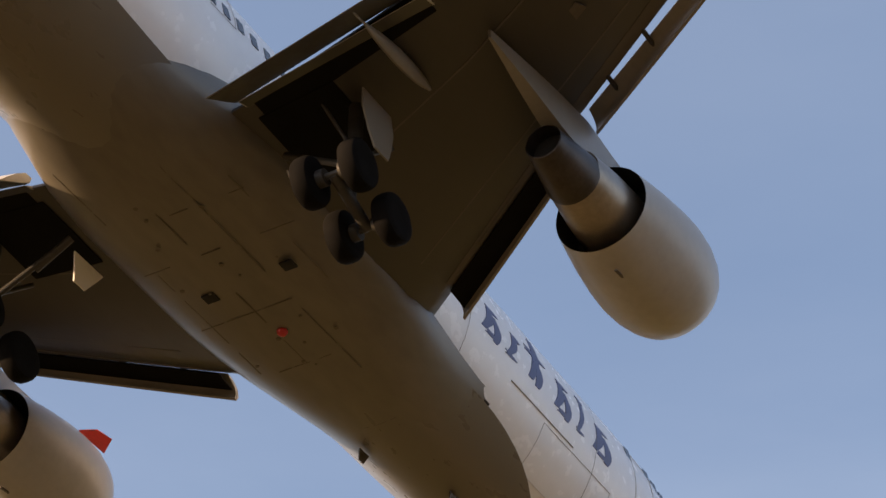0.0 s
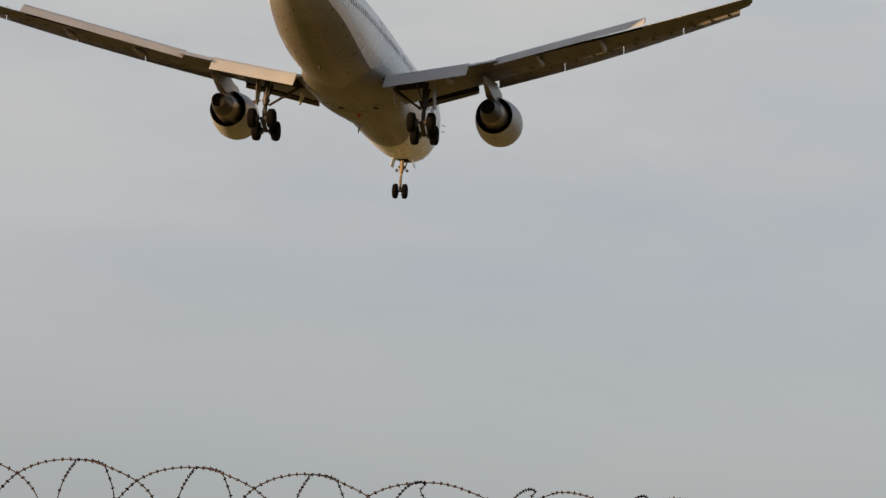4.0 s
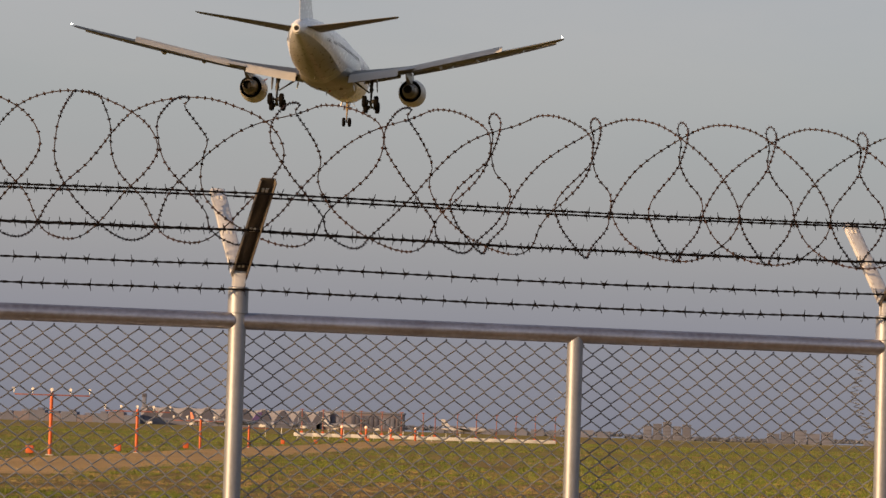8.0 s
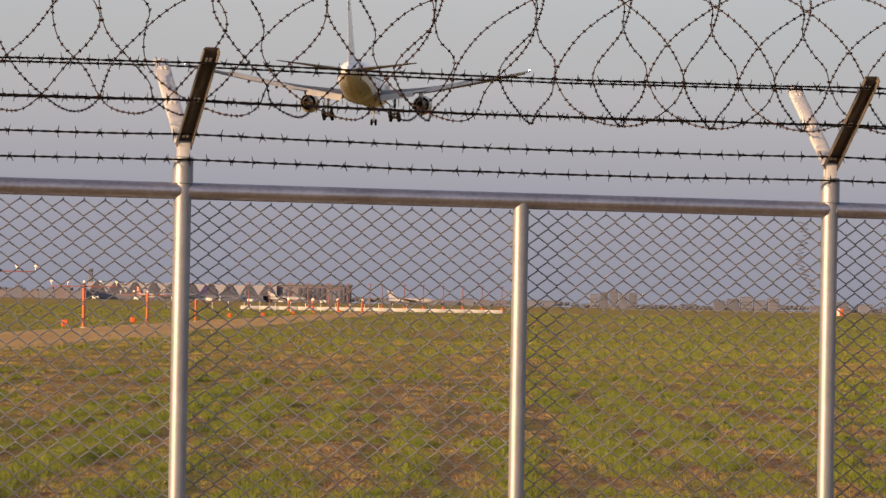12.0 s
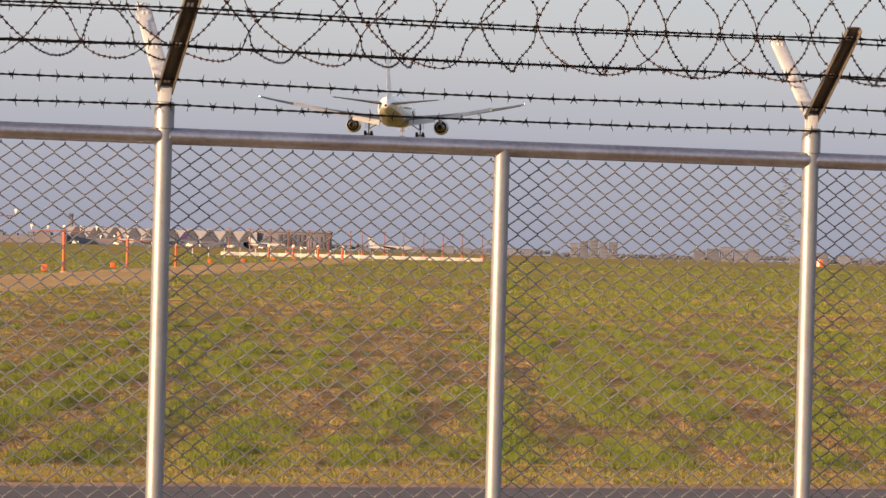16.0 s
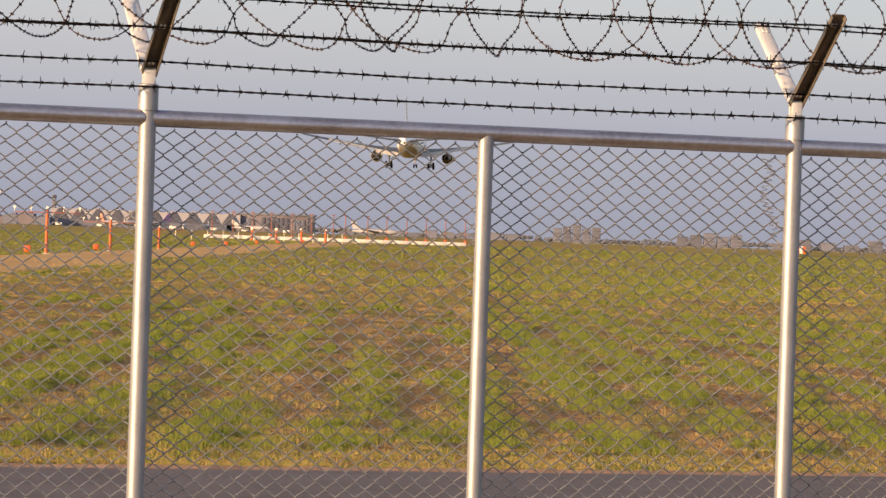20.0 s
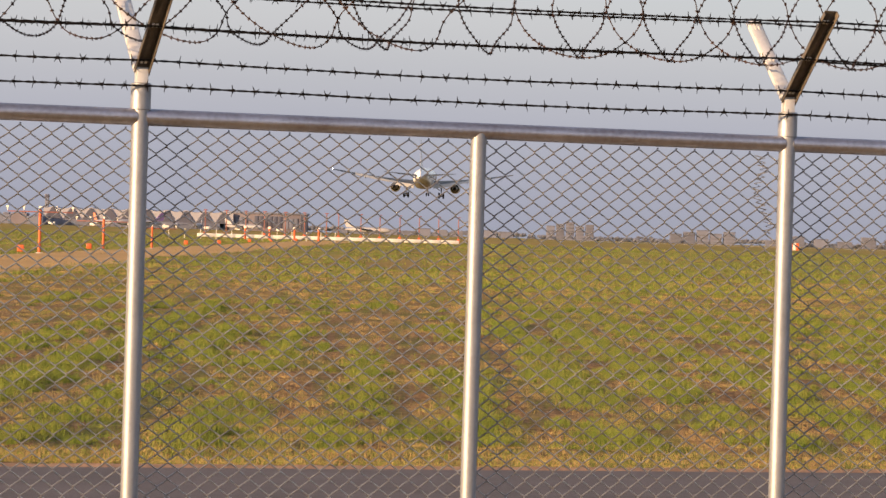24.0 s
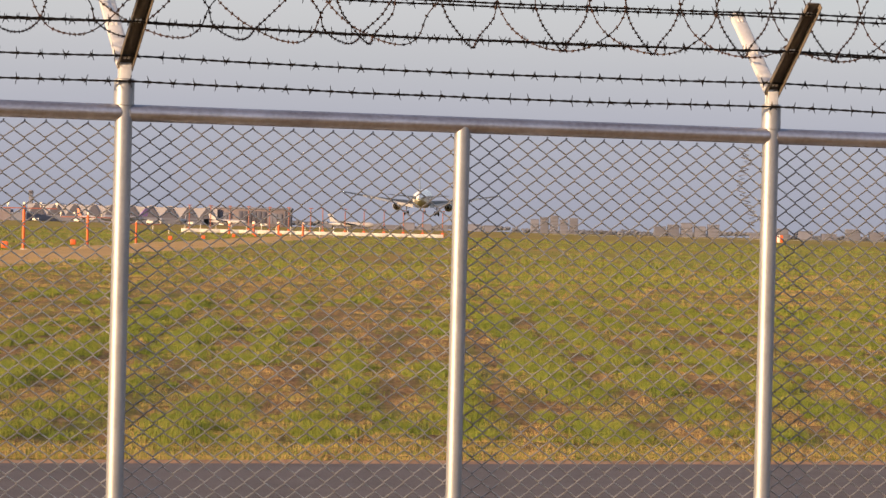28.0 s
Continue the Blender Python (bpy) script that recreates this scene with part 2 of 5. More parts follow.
def ground_mat():
    """Mown airfield turf: green growth in patches over straw and bare red-brown soil."""
    m = bpy.data.materials.new("patchy_airfield_turf")
    m.use_nodes = True
    nt = m.node_tree
    N, L = nt.nodes, nt.links
    b = N["Principled BSDF"]
    b.inputs["Roughness"].default_value = 0.95
    b.inputs["Specular IOR Level"].default_value = 0.1
    tc = N.new("ShaderNodeTexCoord")

    def noise_of(scale, detail=4, stretch=(1, 1, 1), seed=0.0):
        mp = N.new("ShaderNodeMapping")
        mp.inputs["Scale"].default_value = stretch
        mp.inputs["Location"].default_value = (seed, seed * 0.7, 0)
        L.new(tc.outputs["Object"], mp.inputs[0])
        n = N.new("ShaderNodeTexNoise")
        n.inputs["Scale"].default_value, n.inputs["Detail"].default_value = scale, detail
        L.new(mp.outputs[0], n.inputs["Vector"])
        return n.outputs["Fac"]

    def ramp(fac, *stops):
        r = N.new("ShaderNodeValToRGB")
        e = r.color_ramp.elements
        e[0].position, e[0].color = stops[0][0], (*stops[0][1], 1)
        e[1].position, e[1].color = stops[-1][0], (*stops[-1][1], 1)
        for p, c in stops[1:-1]:
            k = e.new(p)
            k.color = (*c, 1)
        L.new(fac, r.inputs[0])
        return r.outputs[0]

    def mix(fac, a, c, kind="MIX"):
        x = N.new("ShaderNodeMixRGB")
        x.blend_type = kind
        for i, v in ((0, fac), (1, a), (2, c)):
            if isinstance(v, (int, float)):
                x.inputs[i].default_value = v
            else:
                L.new(v, x.inputs[i])
        return x.outputs[0]

    coarse = ramp(noise_of(0.9, 6, seed=3), (0.3, (0.12, 0.066, 0.032)), (0.55, (0.21, 0.125, 0.058)), (0.75, (0.29, 0.19, 0.09)))
    litter = ramp(noise_of(16, 5, (1, 0.3, 1), 14), (0.38, (0.035, 0.02, 0.012)), (0.5, (0.18, 0.105, 0.053)), (0.66, (0.33, 0.23, 0.11)))
    soil = mix(0.55, coarse, litter)
    grass = ramp(noise_of(2.3, 5, seed=9), (0.3, (0.045, 0.065, 0.012)), (0.55, (0.10, 0.125, 0.022)), (0.75, (0.19, 0.17, 0.045)))
    patch = ramp(noise_of(1.0, 5, (2.4, 0.15, 1), 21), (0.45, (0, 0, 0)), (0.62, (0.7, 0.7, 0.7)))
    broad = ramp(noise_of(0.016, 3, (1, 0.5, 1), 5), (0.4, (0, 0, 0)), (0.62, (1, 1, 1)))
    near = mix(patch, soil, grass)
    far = mix(broad, ramp(noise_of(0.05, 4, seed=2), (0.35, (0.16, 0.155, 0.03)), (0.65, (0.24, 0.21, 0.05))),
              ramp(noise_of(0.07, 4, seed=7), (0.35, (0.25, 0.17, 0.05)), (0.65, (0.34, 0.22, 0.075))))
    sep = N.new("ShaderNodeSeparateXYZ")
    L.new(tc.outputs["Object"], sep.inputs[0])
    mr = N.new("ShaderNodeMapRange")
    mr.inputs["From Min"].default_value, mr.inputs["From Max"].default_value = 60, 230
    L.new(sep.outputs["Y"], mr.inputs["Value"])
    col = mix(mr.outputs[0], near, far)
    L.new(col, b.inputs["Base Color"])
    bp = N.new("ShaderNodeBump")
    bp.inputs["Strength"].default_value, bp.inputs["Distance"].default_value = 0.6, 0.06
    L.new(noise_of(7, 6), bp.inputs["Height"])
    L.new(bp.outputs[0], b.inputs["Normal"])
    return m


M_TURF = ground_mat()


# ---------- mesh helpers ----------
def link(name, me, material, parent=None, label="", smooth=True):
    ob = new(name, me)
    if not me.materials:
        me.materials.append(material)
    if smooth:
        for p in me.polygons:
            p.use_smooth = True
        me.set_sharp_from_angle(angle=radians(38))
    if parent:
        ob.parent = parent
    if label:
        tagged(ob, label)
    return ob


def part(name, bm, material, parent=None, label="", smooth=True):
    me = bpy.data.meshes.new(name)
    bmesh.ops.recalc_face_normals(bm, faces=bm.faces)
    bm.to_mesh(me)
    bm.free()
    return link(name, me, material, parent, label, smooth)


def empty(name, m=None, **tags):
    ob = new(name)
    if m is not None:
        ob.matrix_basis = m
    return tagged(ob, **tags)


def loft(rings, caps=True, closed=True, bm=None):
    """Skin over rings of equal length."""
    bm = bm or bmesh.new()
    vs = [[bm.verts.new(p) for p in r] for r in rings]
    n = len(rings[0])
    for a, b in zip(vs, vs[1:]):
        for i in range(n if closed else n - 1):
            j = (i + 1) % n
            bm.faces.new((a[i], a[j], b[j], b[i]))
    if caps and closed:
        bm.faces.new(vs[0])
        bm.faces.new(list(reversed(vs[-1])))
    return bm


def rod(bm, a, b, r, r2=None, sides=10):
    """A round bar from a to b."""
    a, b = Vector(a), Vector(b)
    d = (b - a).normalized()
    u = d.orthogonal().normalized()
    v = d.cross(u)
    r2 = r if r2 is None else r2
    rings = [[c + (u * math.cos(2 * math.pi * k / sides) + v * math.sin(2 * math.pi * k / sides)) * q for k in range(sides)] for c, q in ((a, r), (b, r2))]
    return loft(rings, bm=bm)


def block(bm, size, m=None, bevel=0.0):
    """A box, its edges eased by bevel."""
    t = bmesh.new()
    bmesh.ops.create_cube(t, size=1, matrix=Matrix.Diagonal((*size, 1)))
    if bevel:
        bmesh.ops.bevel(t, geom=t.edges[:], offset=bevel, segments=2, affect="EDGES", profile=0.5)
    if m is not None:
        t.transform(m)
    me = bpy.data.meshes.new("tmp")
    t.to_mesh(me)
    t.free()
    bm.from_mesh(me)
    bpy.data.meshes.remove(me)
    return bm


def spun(profile, cx=0.0, cz=0.0, sides=40, tilt=0.0, caps=True):
    """A body of revolution about the y axis from (y, radius) pairs."""
    rings = []
    for y, r in profile:
        rings.append([Vector((cx + r * math.cos(2 * math.pi * k / sides), y, cz + tilt * y + r * math.sin(2 * math.pi * k / sides))) for k in range(sides)])
    return loft(rings, caps)


def wire_mesh(name, pts, r, sides=4, closed=False):
    """Mesh of a thin wire along pts, made straight from lists."""
    n = len(pts)
    vs, fs = [], []
    for i, p in enumerate(pts):
        a, b = pts[max(i - 1, 0)], pts[min(i + 1, n - 1)]
        d = (Vector(b) - Vector(a)).normalized()
        u = d.cross(Vector((0.3, 0.9, 0.1))).normalized()
        w = d.cross(u)
        for k in range(sides):
            q = 2 * math.pi * (k + 0.5) / sides
            vs.append(Vector(p) + (u * math.cos(q) + w * math.sin(q)) * r)
    for i in range(n - 1):
        for k in range(sides):
            j = (k + 1) % sides
            fs.append((i * sides + k, i * sides + j, (i + 1) * sides + j, (i + 1) * sides + k))
    me = bpy.data.meshes.new(name)
    me.from_pydata(vs, [], fs)
    return me


# ---------- ground, road ----------
EDGE_A, EDGE_SLOPE = 24.36, 0.338   # near edge of the turf: y = EDGE_A + EDGE_SLOPE * x


def ground_h(x, y):
    """Height of the turf: hummocks and hollows, dying out with distance and at the road."""
    d = y - EDGE_A - EDGE_SLOPE * x
    if d <= 0.2 or y > 400:
        return 0.0
    k = min(1, (d - 0.2) / 2.5)
    h = 0.022 * noise.noise((x * 0.9, y * 0.3, 0)) + 0.034 * noise.noise((x * 2.0, y * 1.5, 4)) + 0.02 * noise.noise((x * 5.5, y * 4.0, 7))
    return k * h + (1 - k) * 0.012 * noise.noise((x * 6, y * 6, 3))


def make_ground():
    """One sheet to the horizon, finer and uneven near the road."""
    ys = [-3000, -900, -200, -60, -10, 5] + [12 + 1.0 * k for k in range(10)]
    y = 22.0
    while y < 4900:
        ys.append(y)
        y += 0.13 if y < 45 else (y - 20) * 0.02
    xs = [-2600, -1200, -500, -200, -90, -40, -22, -14, -10] + [-7.8 + 0.12 * k for k in range(124)] + [8, 10, 14, 22, 40, 90, 200, 500, 1200, 2600]
    vs = []
    for y in ys:
        for x in xs:
            d = y - EDGE_A - EDGE_SLOPE * x
            h = -0.03 if d <= 0.2 and y > 0 else ground_h(x, y)
            vs.append((x, y, h))
    n = len(xs)
    fs = [(j * n + i, j * n + i + 1, (j + 1) * n + i + 1, (j + 1) * n + i) for j in range(len(ys) - 1) for i in range(n - 1)]
    me = bpy.data.meshes.new("ground")
    me.from_pydata(vs, [], fs)
    return tagged(link("ground", me, M_TURF), "patchy green and straw airfield grass reaching to the horizon", "ground", kind="structure")


make_ground()


def make_road():
    """Perimeter road between fence and turf."""
    bm = bmesh.new()
    x = -80.0
    tops = []
    while x <= 80:
        far = EDGE_A + EDGE_SLOPE * x + 0.05 * noise.noise((x * 1.3, 0, 0))
        near = far - 5.6
        tops.append([Vector((x, near, -0.05)), Vector((x, near, 0.012)), Vector((x, far, 0.012)), Vector((x, far, -0.05))])
        x += 0.4 if abs(x) < 12 else 4.0
    loft(tops, bm=bm)
    return tagged(part("road", bm, M_ROAD, smooth=False), "worn grey asphalt perimeter road beyond the fence", "road", kind="structure")


make_road()


def make_lip():
    """Crumbled pale soil that lies along the edge of the asphalt."""
    bm = bmesh.new()
    rings = []
    x = -12.0
    while x <= 12:
        far = EDGE_A + EDGE_SLOPE * x
        a = 0.05 + 0.05 * noise.noise((x * 2.1, 5, 0)) + 0.03 * noise.noise((x * 7, 1, 0))
        c = 0.14 + 0.09 * noise.noise((x * 1.7, 9, 0)) + 0.05 * noise.noise((x * 6, 3, 0))
        top = 0.03 + 0.012 * noise.noise((x * 5, 0, 2))
        rings.append([Vector((x, far - a, 0.006)), Vector((x, far + 0.02, top)), Vector((x, far + c, top * 0.8)), Vector((x, far + c + 0.08, -0.04)), Vector((x, far, -0.04))])
        x += 0.07
    loft(rings, bm=bm)
    return tagged(part("road_edge", bm, M_LIP, smooth=False), "thin lip of pale crumbled soil along the asphalt", "road edge", kind="structure")


make_lip()


# ---------- the landing jet ----------
REF = 28.7      # station of the main gear, from which the jet is laid out


def A(x, y, z):
    """Station aft, metres to the right, height -> the jet's own space (nose towards +y)."""
    return Vector((y, REF - x, z))


FUS = ((4.43, 4.02, 0.058, 0.058), (4.56, 4.04, 0.405, 0.405), (4.96, 4.12, 0.83, 0.849), (5.58, 4.27, 1.283, 1.351), (6.37, 4.45, 1.698, 1.814),
       (7.42, 4.65, 2.046, 2.2), (8.66, 4.79, 2.277, 2.441), (10.06, 4.85, 2.393, 2.567), (11.56, 4.87, 2.427, 2.61), (20.0, 4.87, 2.452, 2.637),
       (27.0, 4.87, 2.515, 2.705), (33.0, 4.87, 2.515, 2.705), (35.5, 4.93, 2.49, 2.64), (38.0, 5.1, 2.38, 2.43), (40.5, 5.32, 2.16, 2.13),
       (43.0, 5.53, 1.83, 1.78), (45.5, 5.68, 1.42, 1.38), (47.5, 5.74, 1.03, 1.02), (49.3, 5.72, 0.63, 0.68), (50.3, 5.66, 0.4, 0.46),
       (50.6, 5.64, 0.3, 0.36))


def fus_at(x):
    for a, b in zip(FUS, FUS[1:]):
        if a[0] <= x <= b[0]:
            k = (x - a[0]) / (b[0] - a[0])
            z, w, h = [a[i] + (b[i] - a[i]) * k for i in (1, 2, 3)]
            return [z - 0.0195 * max(0.0, 28.0 - x), w, h]
    return list(FUS[-1][1:])


def skin(x, ang, out=0.0):
    """Point of the fuselage skin at a station; ang in degrees from straight down, positive to the right."""
    zc, w, h = fus_at(x)
    s, c = math.sin(radians(ang)), math.cos(radians(ang))
    return A(x, (w + out) * s, zc - (h + out) * c)


def le(y):
    return 21.3 + (y - 3) * 0.665 - 0.45 * min(1.0, max(0.0, (y - 8.0) / 8.0))


def te(y):
    return 29.7 + (y - 3) * 0.06 + 0.09 * max(0.0, y - 3) if y < 7.9 else 30.44 + (y - 7.9) * 0.425


def wz(y):
    return 3.35 + (y - 3) * 0.113 + 0.0022 * (y - 3) ** 2


def thick(y):
    return 0.145 - 0.05 * min(1, (y - 3) / 12)


FOIL = ((0, 0), (0.015, 0.028), (0.06, 0.052), (0.16, 0.072), (0.32, 0.08), (0.52, 0.07), (0.74, 0.042), (1, 0.004),
        (1, -0.004), (0.78, -0.024), (0.56, -0.05), (0.34, -0.066), (0.16, -0.058), (0.06, -0.04), (0.015, -0.022))


def wing_ring(y, side, a=None, b=None, dz=0.0):
    l, t = (a if a is not None else le(y)), (b if b is not None else te(y))
    c = t - l
    k = thick(y) / 0.146
    return [A(l + u * c, side * y, wz(y) + dz + 0.03 * c - 0.06 * c * u + v * c * k) for u, v in FOIL]


def wing_under(x, y):
    """Height of the wing's lower skin."""
    c = te(y) - le(y)
    u = (x - le(y)) / c
    pts = [(0, 0)] + [(p, q) for p, q in reversed(FOIL[8:])]
    v = float(np.interp(u, [p for p, _ in pts], [q for _, q in pts]))
    return wz(y) + 0.03 * c - 0.06 * c * u + v * c * thick(y) / 0.146


def under_plate(xs, ys, side, drop=0.02, th=0.03):
    """A thin plate that follows the wing's lower skin between stations."""
    rings = []
    n = 6
    for y0 in np.linspace(ys[0], ys[1], n):
        x0, x1 = (xs[0], xs[1]) if not callable(xs[0]) else (xs[0](y0), xs[1](y0))
        st = [x0 + (x1 - x0) * k / 5 for k in range(6)]
        low = [A(x, side * y0, wing_under(x, y0) - drop) for x in st]
        up = [A(x, side * y0, wing_under(x, y0) - drop + th) for x in reversed(st)]
        rings.append(low + up)
    return loft(rings)


def canoe(bm, x0, x1, y, z0, z1, w, h):
    """A flap track fairing, pointed aft."""
    rings = []
    for k in range(13):
        t = k / 12
        r = (math.sin(math.pi * min(1, t * 1.15 + 0.02) ** 0.8)) ** 0.7 if t < 0.86 else 0.3 * (1 - (t - 0.86) / 0.14) + 0.02
        r = max(r, 0.03)
        c = A(x0 + (x1 - x0) * t, y, z0 + (z1 - z0) * t)
        rings.append([c + Vector((math.cos(q) * w * r, 0, math.sin(q) * h * r)) for q in [2 * math.pi * i / 12 for i in range(12)]])
    return loft(rings, bm=bm)


def wheel(jet, x, y, z, r, w, label):
    """tyre and hub on one axle end"""
    p = [(-w / 2, r * 0.58), (-w / 2, r * 0.8), (-w * 0.42, r * 0.93), (-w * 0.25, r * 0.99), (0, r), (w * 0.25, r * 0.99), (w * 0.42, r * 0.93), (w / 2, r * 0.8), (w / 2, r * 0.58)]
    turn = Matrix.Translation(A(x, y, z)) @ Matrix.Rotation(radians(90), 4, "Z")
    bm = spun(p, sides=30)
    bm.transform(turn)
    t = part("wheel", bm, M_TYRE, jet, label)
    bm = spun([(-w * 0.4, 0.05), (-w * 0.4, r * 0.3), (-w * 0.3, r * 0.5), (-w * 0.44, r * 0.57), (w * 0.44, r * 0.57), (w * 0.3, r * 0.5), (w * 0.4, r * 0.3), (w * 0.4, 0.05)], sides=20)
    bm.transform(turn)
    part("hub", bm, M_HUB, t, "grey metal wheel hub")
    return t


def make_jet():
    jet = empty("passenger_jet", label="white twin-engine passenger jet landing with flaps and gear down", category="aeroplane")
    # fuselage
    rings = []
    xs = [4.44, 4.5, 4.57, 4.75, 4.96, 5.25, 5.58, 5.95, 6.37, 6.9, 7.42, 8.05, 8.66, 9.4, 10.06, 11.5, 13, 16, 20, 24, 27, 30, 33, 34.3, 35.5, 36.7, 38, 39.2, 40.5, 41.7, 43, 44.2, 45.5, 46.5, 47.5, 48.4, 49.3, 49.8, 50.3, 50.6]
    for x in xs:
        rings.append([skin(x, a * 7.5) for a in range(48)])
    part("fuselage", loft(rings), M_PAINT, jet, "white painted fuselage, warm on the sunlit flank")
    bm = spun([(-0.02, 0.24), (0.06, 0.24)], sides=20)
    bm.transform(Matrix.Translation(A(50.6, 0, 5.64)))
    part("exhaust_outlet", bm, M_BLACK, jet, "round sooty exhaust outlet in the tail cone")
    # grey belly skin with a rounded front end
    # it runs on to the tail to carry the underside's shading
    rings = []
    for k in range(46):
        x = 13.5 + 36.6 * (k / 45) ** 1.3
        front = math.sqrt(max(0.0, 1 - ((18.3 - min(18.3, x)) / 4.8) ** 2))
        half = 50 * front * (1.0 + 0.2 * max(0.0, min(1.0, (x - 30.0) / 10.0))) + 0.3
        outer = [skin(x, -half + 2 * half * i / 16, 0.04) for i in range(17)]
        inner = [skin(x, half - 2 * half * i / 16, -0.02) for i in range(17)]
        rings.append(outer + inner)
    part("belly_skin", loft(rings), M_BELLY_SKIN, jet, "grey belly skin, underside shade painted in below the wing, paler aft")
    # wing-to-body fairing
    rings = []
    for x, zc, w, h in ((16.0, 3.25, 2.3, 1.2), (17.2, 3.25, 2.4, 1.25), (18.4, 3.25, 2.5, 1.28), (19.4, 3.25, 2.6, 1.3), (20.6, 3.25, 2.7, 1.26), (21.8, 3.25, 2.76, 1.25), (23.0, 3.26, 2.8, 1.24), (24.0, 3.27, 2.84, 1.24), (25, 3.28, 2.84, 1.24), (28, 3.3, 2.82, 1.25),
                        (29.6, 3.32, 2.62, 1.33), (31.2, 3.4, 2.25, 1.25), (33, 3.52, 1.75, 1.22), (35.0, 3.7, 1.15, 1.16), (36.6, 3.86, 0.6, 1.05)):
        # both ends run out into the fuselage skin
        k = min(1.0, max(0.0, (x - 16.0) / 8.0)) * min(1.0, max(0.0, (37.5 - x) / 6.5))
        k = k * k * (3 - 2 * k)
        ring = []
        for q in [2 * math.pi * i / 40 for i in range(40)]:
            full = A(x, 0.92 * w * math.copysign(abs(math.sin(q)) ** 0.82, math.sin(q)), zc - h * math.copysign(abs(math.cos(q)) ** 0.86, math.cos(q)))
            turn = math.degrees(q if q <= math.pi else q - 2 * math.pi)
            low = skin(x, max(-60.0, min(60.0, turn * 0.62)), -0.05) if abs(turn) <= 97 else A(x, 1.6 * math.sin(q), 3.3 - 0.9 * math.cos(q))
            ring.append(low.lerp(full, k))
        rings.append(ring)
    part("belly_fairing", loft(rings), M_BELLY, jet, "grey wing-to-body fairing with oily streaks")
    # wings
    for side, which in ((1, "right"), (-1, "left")):
        st = [1.5, 3, 4.5, 6, 7.9, 9.5, 11.5, 14, 16.5, 19, 21.5, 23.0]
        rings = [wing_ring(y, side) for y in st]
        rings.append(wing_ring(23.5, side, le(23.5) + 0.25, te(23.5) - 0.05))
        rings.append([p.lerp(A(36.0, side * 23.75, wz(23.7)), 0.75) for p in wing_ring(23.75, side)])
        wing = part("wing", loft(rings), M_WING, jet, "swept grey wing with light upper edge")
        # slats, run forward and down
        for y0, y1 in ((3.05, 7.0), (8.3, 12.4), (12.45, 16.0), (16.05, 19.6), (19.65, 22.9)):
            rings = []
            for k in range(5):
                y = y0 + (y1 - y0) * k / 4
                s = 1.0 - 0.4 * (y - 3) / 20
                cx, cz = le(y) - (0.46 if y < 8 else 0.5 + 0.35 * min(1.0, (y - 8) / 6)) * s, wz(y) - 0.27 * s + 0.19
                o = [(0.42, 0.22), (0.2, 0.17), (0.0, 0.02), (-0.06, -0.17), (0.02, -0.32), (0.1, -0.3), (0.06, -0.14), (0.14, 0.02), (0.3, 0.13), (0.42, 0.19)]
                rings.append([A(cx + u * s, side * y, cz + v * s) for u, v in o])
            slat = part("slat", loft(rings), M_PYLON, wing, "leading-edge slat run forward")
            for k in (0.2, 0.5, 0.8):
                y = y0 + (y1 - y0) * k
                part("slat_track", rod(bmesh.new(), A(le(y) - 0.4, side * y, wz(y) + 0.05), A(le(y) + 0.5, side * y, wz(y) + 0.08), 0.06, sides=6), M_STRUT, wing, "short steel slat track")
        # black plate added to close the inboard slat gap with shade
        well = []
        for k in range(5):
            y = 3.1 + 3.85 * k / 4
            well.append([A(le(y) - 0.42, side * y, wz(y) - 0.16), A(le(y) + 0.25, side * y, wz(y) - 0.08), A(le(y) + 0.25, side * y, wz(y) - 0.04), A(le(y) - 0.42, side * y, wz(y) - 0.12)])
        part("slat_well", loft(well), M_RECESS_SHADE, wing, "black plate added in the inboard slat gap for its shade")
        # dark strip on the lower skin for shade behind the slats
        part("leading_edge_recess", under_plate((lambda y: le(y) + 0.02 * (te(y) - le(y)), lambda y: le(y) + 0.55), (3.2, 22.8), side, 0.012), M_LINE, wing, "dark strip for the recess shade behind the slats")
        # flaps
        def flap(name, ya, yb, xa, za, xb, zb, chord, angle, label):
            rings = []
            for k in range(7):
                t = k / 6
                y, xt, zt = ya + (yb - ya) * t, xa + (xb - xa) * t, za + (zb - za) * t
                ca, sa = math.cos(radians(angle)), math.sin(radians(angle))
                o = [(0, 0), (0.25, 0.035), (0.6, 0.075), (0.88, 0.075), (1.0, 0.0), (0.9, -0.06), (0.6, -0.045), (0.25, -0.015)]
                rings.append([A(xt - u * chord * ca + v * chord * sa * 1.2, side * y, zt + u * chord * sa + v * chord * 1.2 * ca) for u, v in o])
            flp = part(name, loft(rings), M_FLAP, wing, label)
            # thin sheet in dark wing grey that puts shade under the flap
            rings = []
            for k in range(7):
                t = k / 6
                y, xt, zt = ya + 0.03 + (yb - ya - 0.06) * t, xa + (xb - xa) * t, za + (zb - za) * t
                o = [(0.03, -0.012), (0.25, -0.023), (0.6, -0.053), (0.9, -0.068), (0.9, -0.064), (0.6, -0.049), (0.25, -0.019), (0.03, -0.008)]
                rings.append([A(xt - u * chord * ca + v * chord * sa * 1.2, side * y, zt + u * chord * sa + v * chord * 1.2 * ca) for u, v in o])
            part("flap_underside", loft(rings), M_WING, wing, "underside of the flap, its shade painted in dark grey")
            return flp
        flap("inboard_flap", 2.6, 7.43, 31.02, 2.26, 31.45, 3.02, 1.45, 37, "inboard flap lowered, pale grey, streaked")
        flap("flap_vane", 2.7, 7.35, 29.95, 2.92, 30.3, 3.5, 0.75, 22, "narrow fore-flap above the slot")
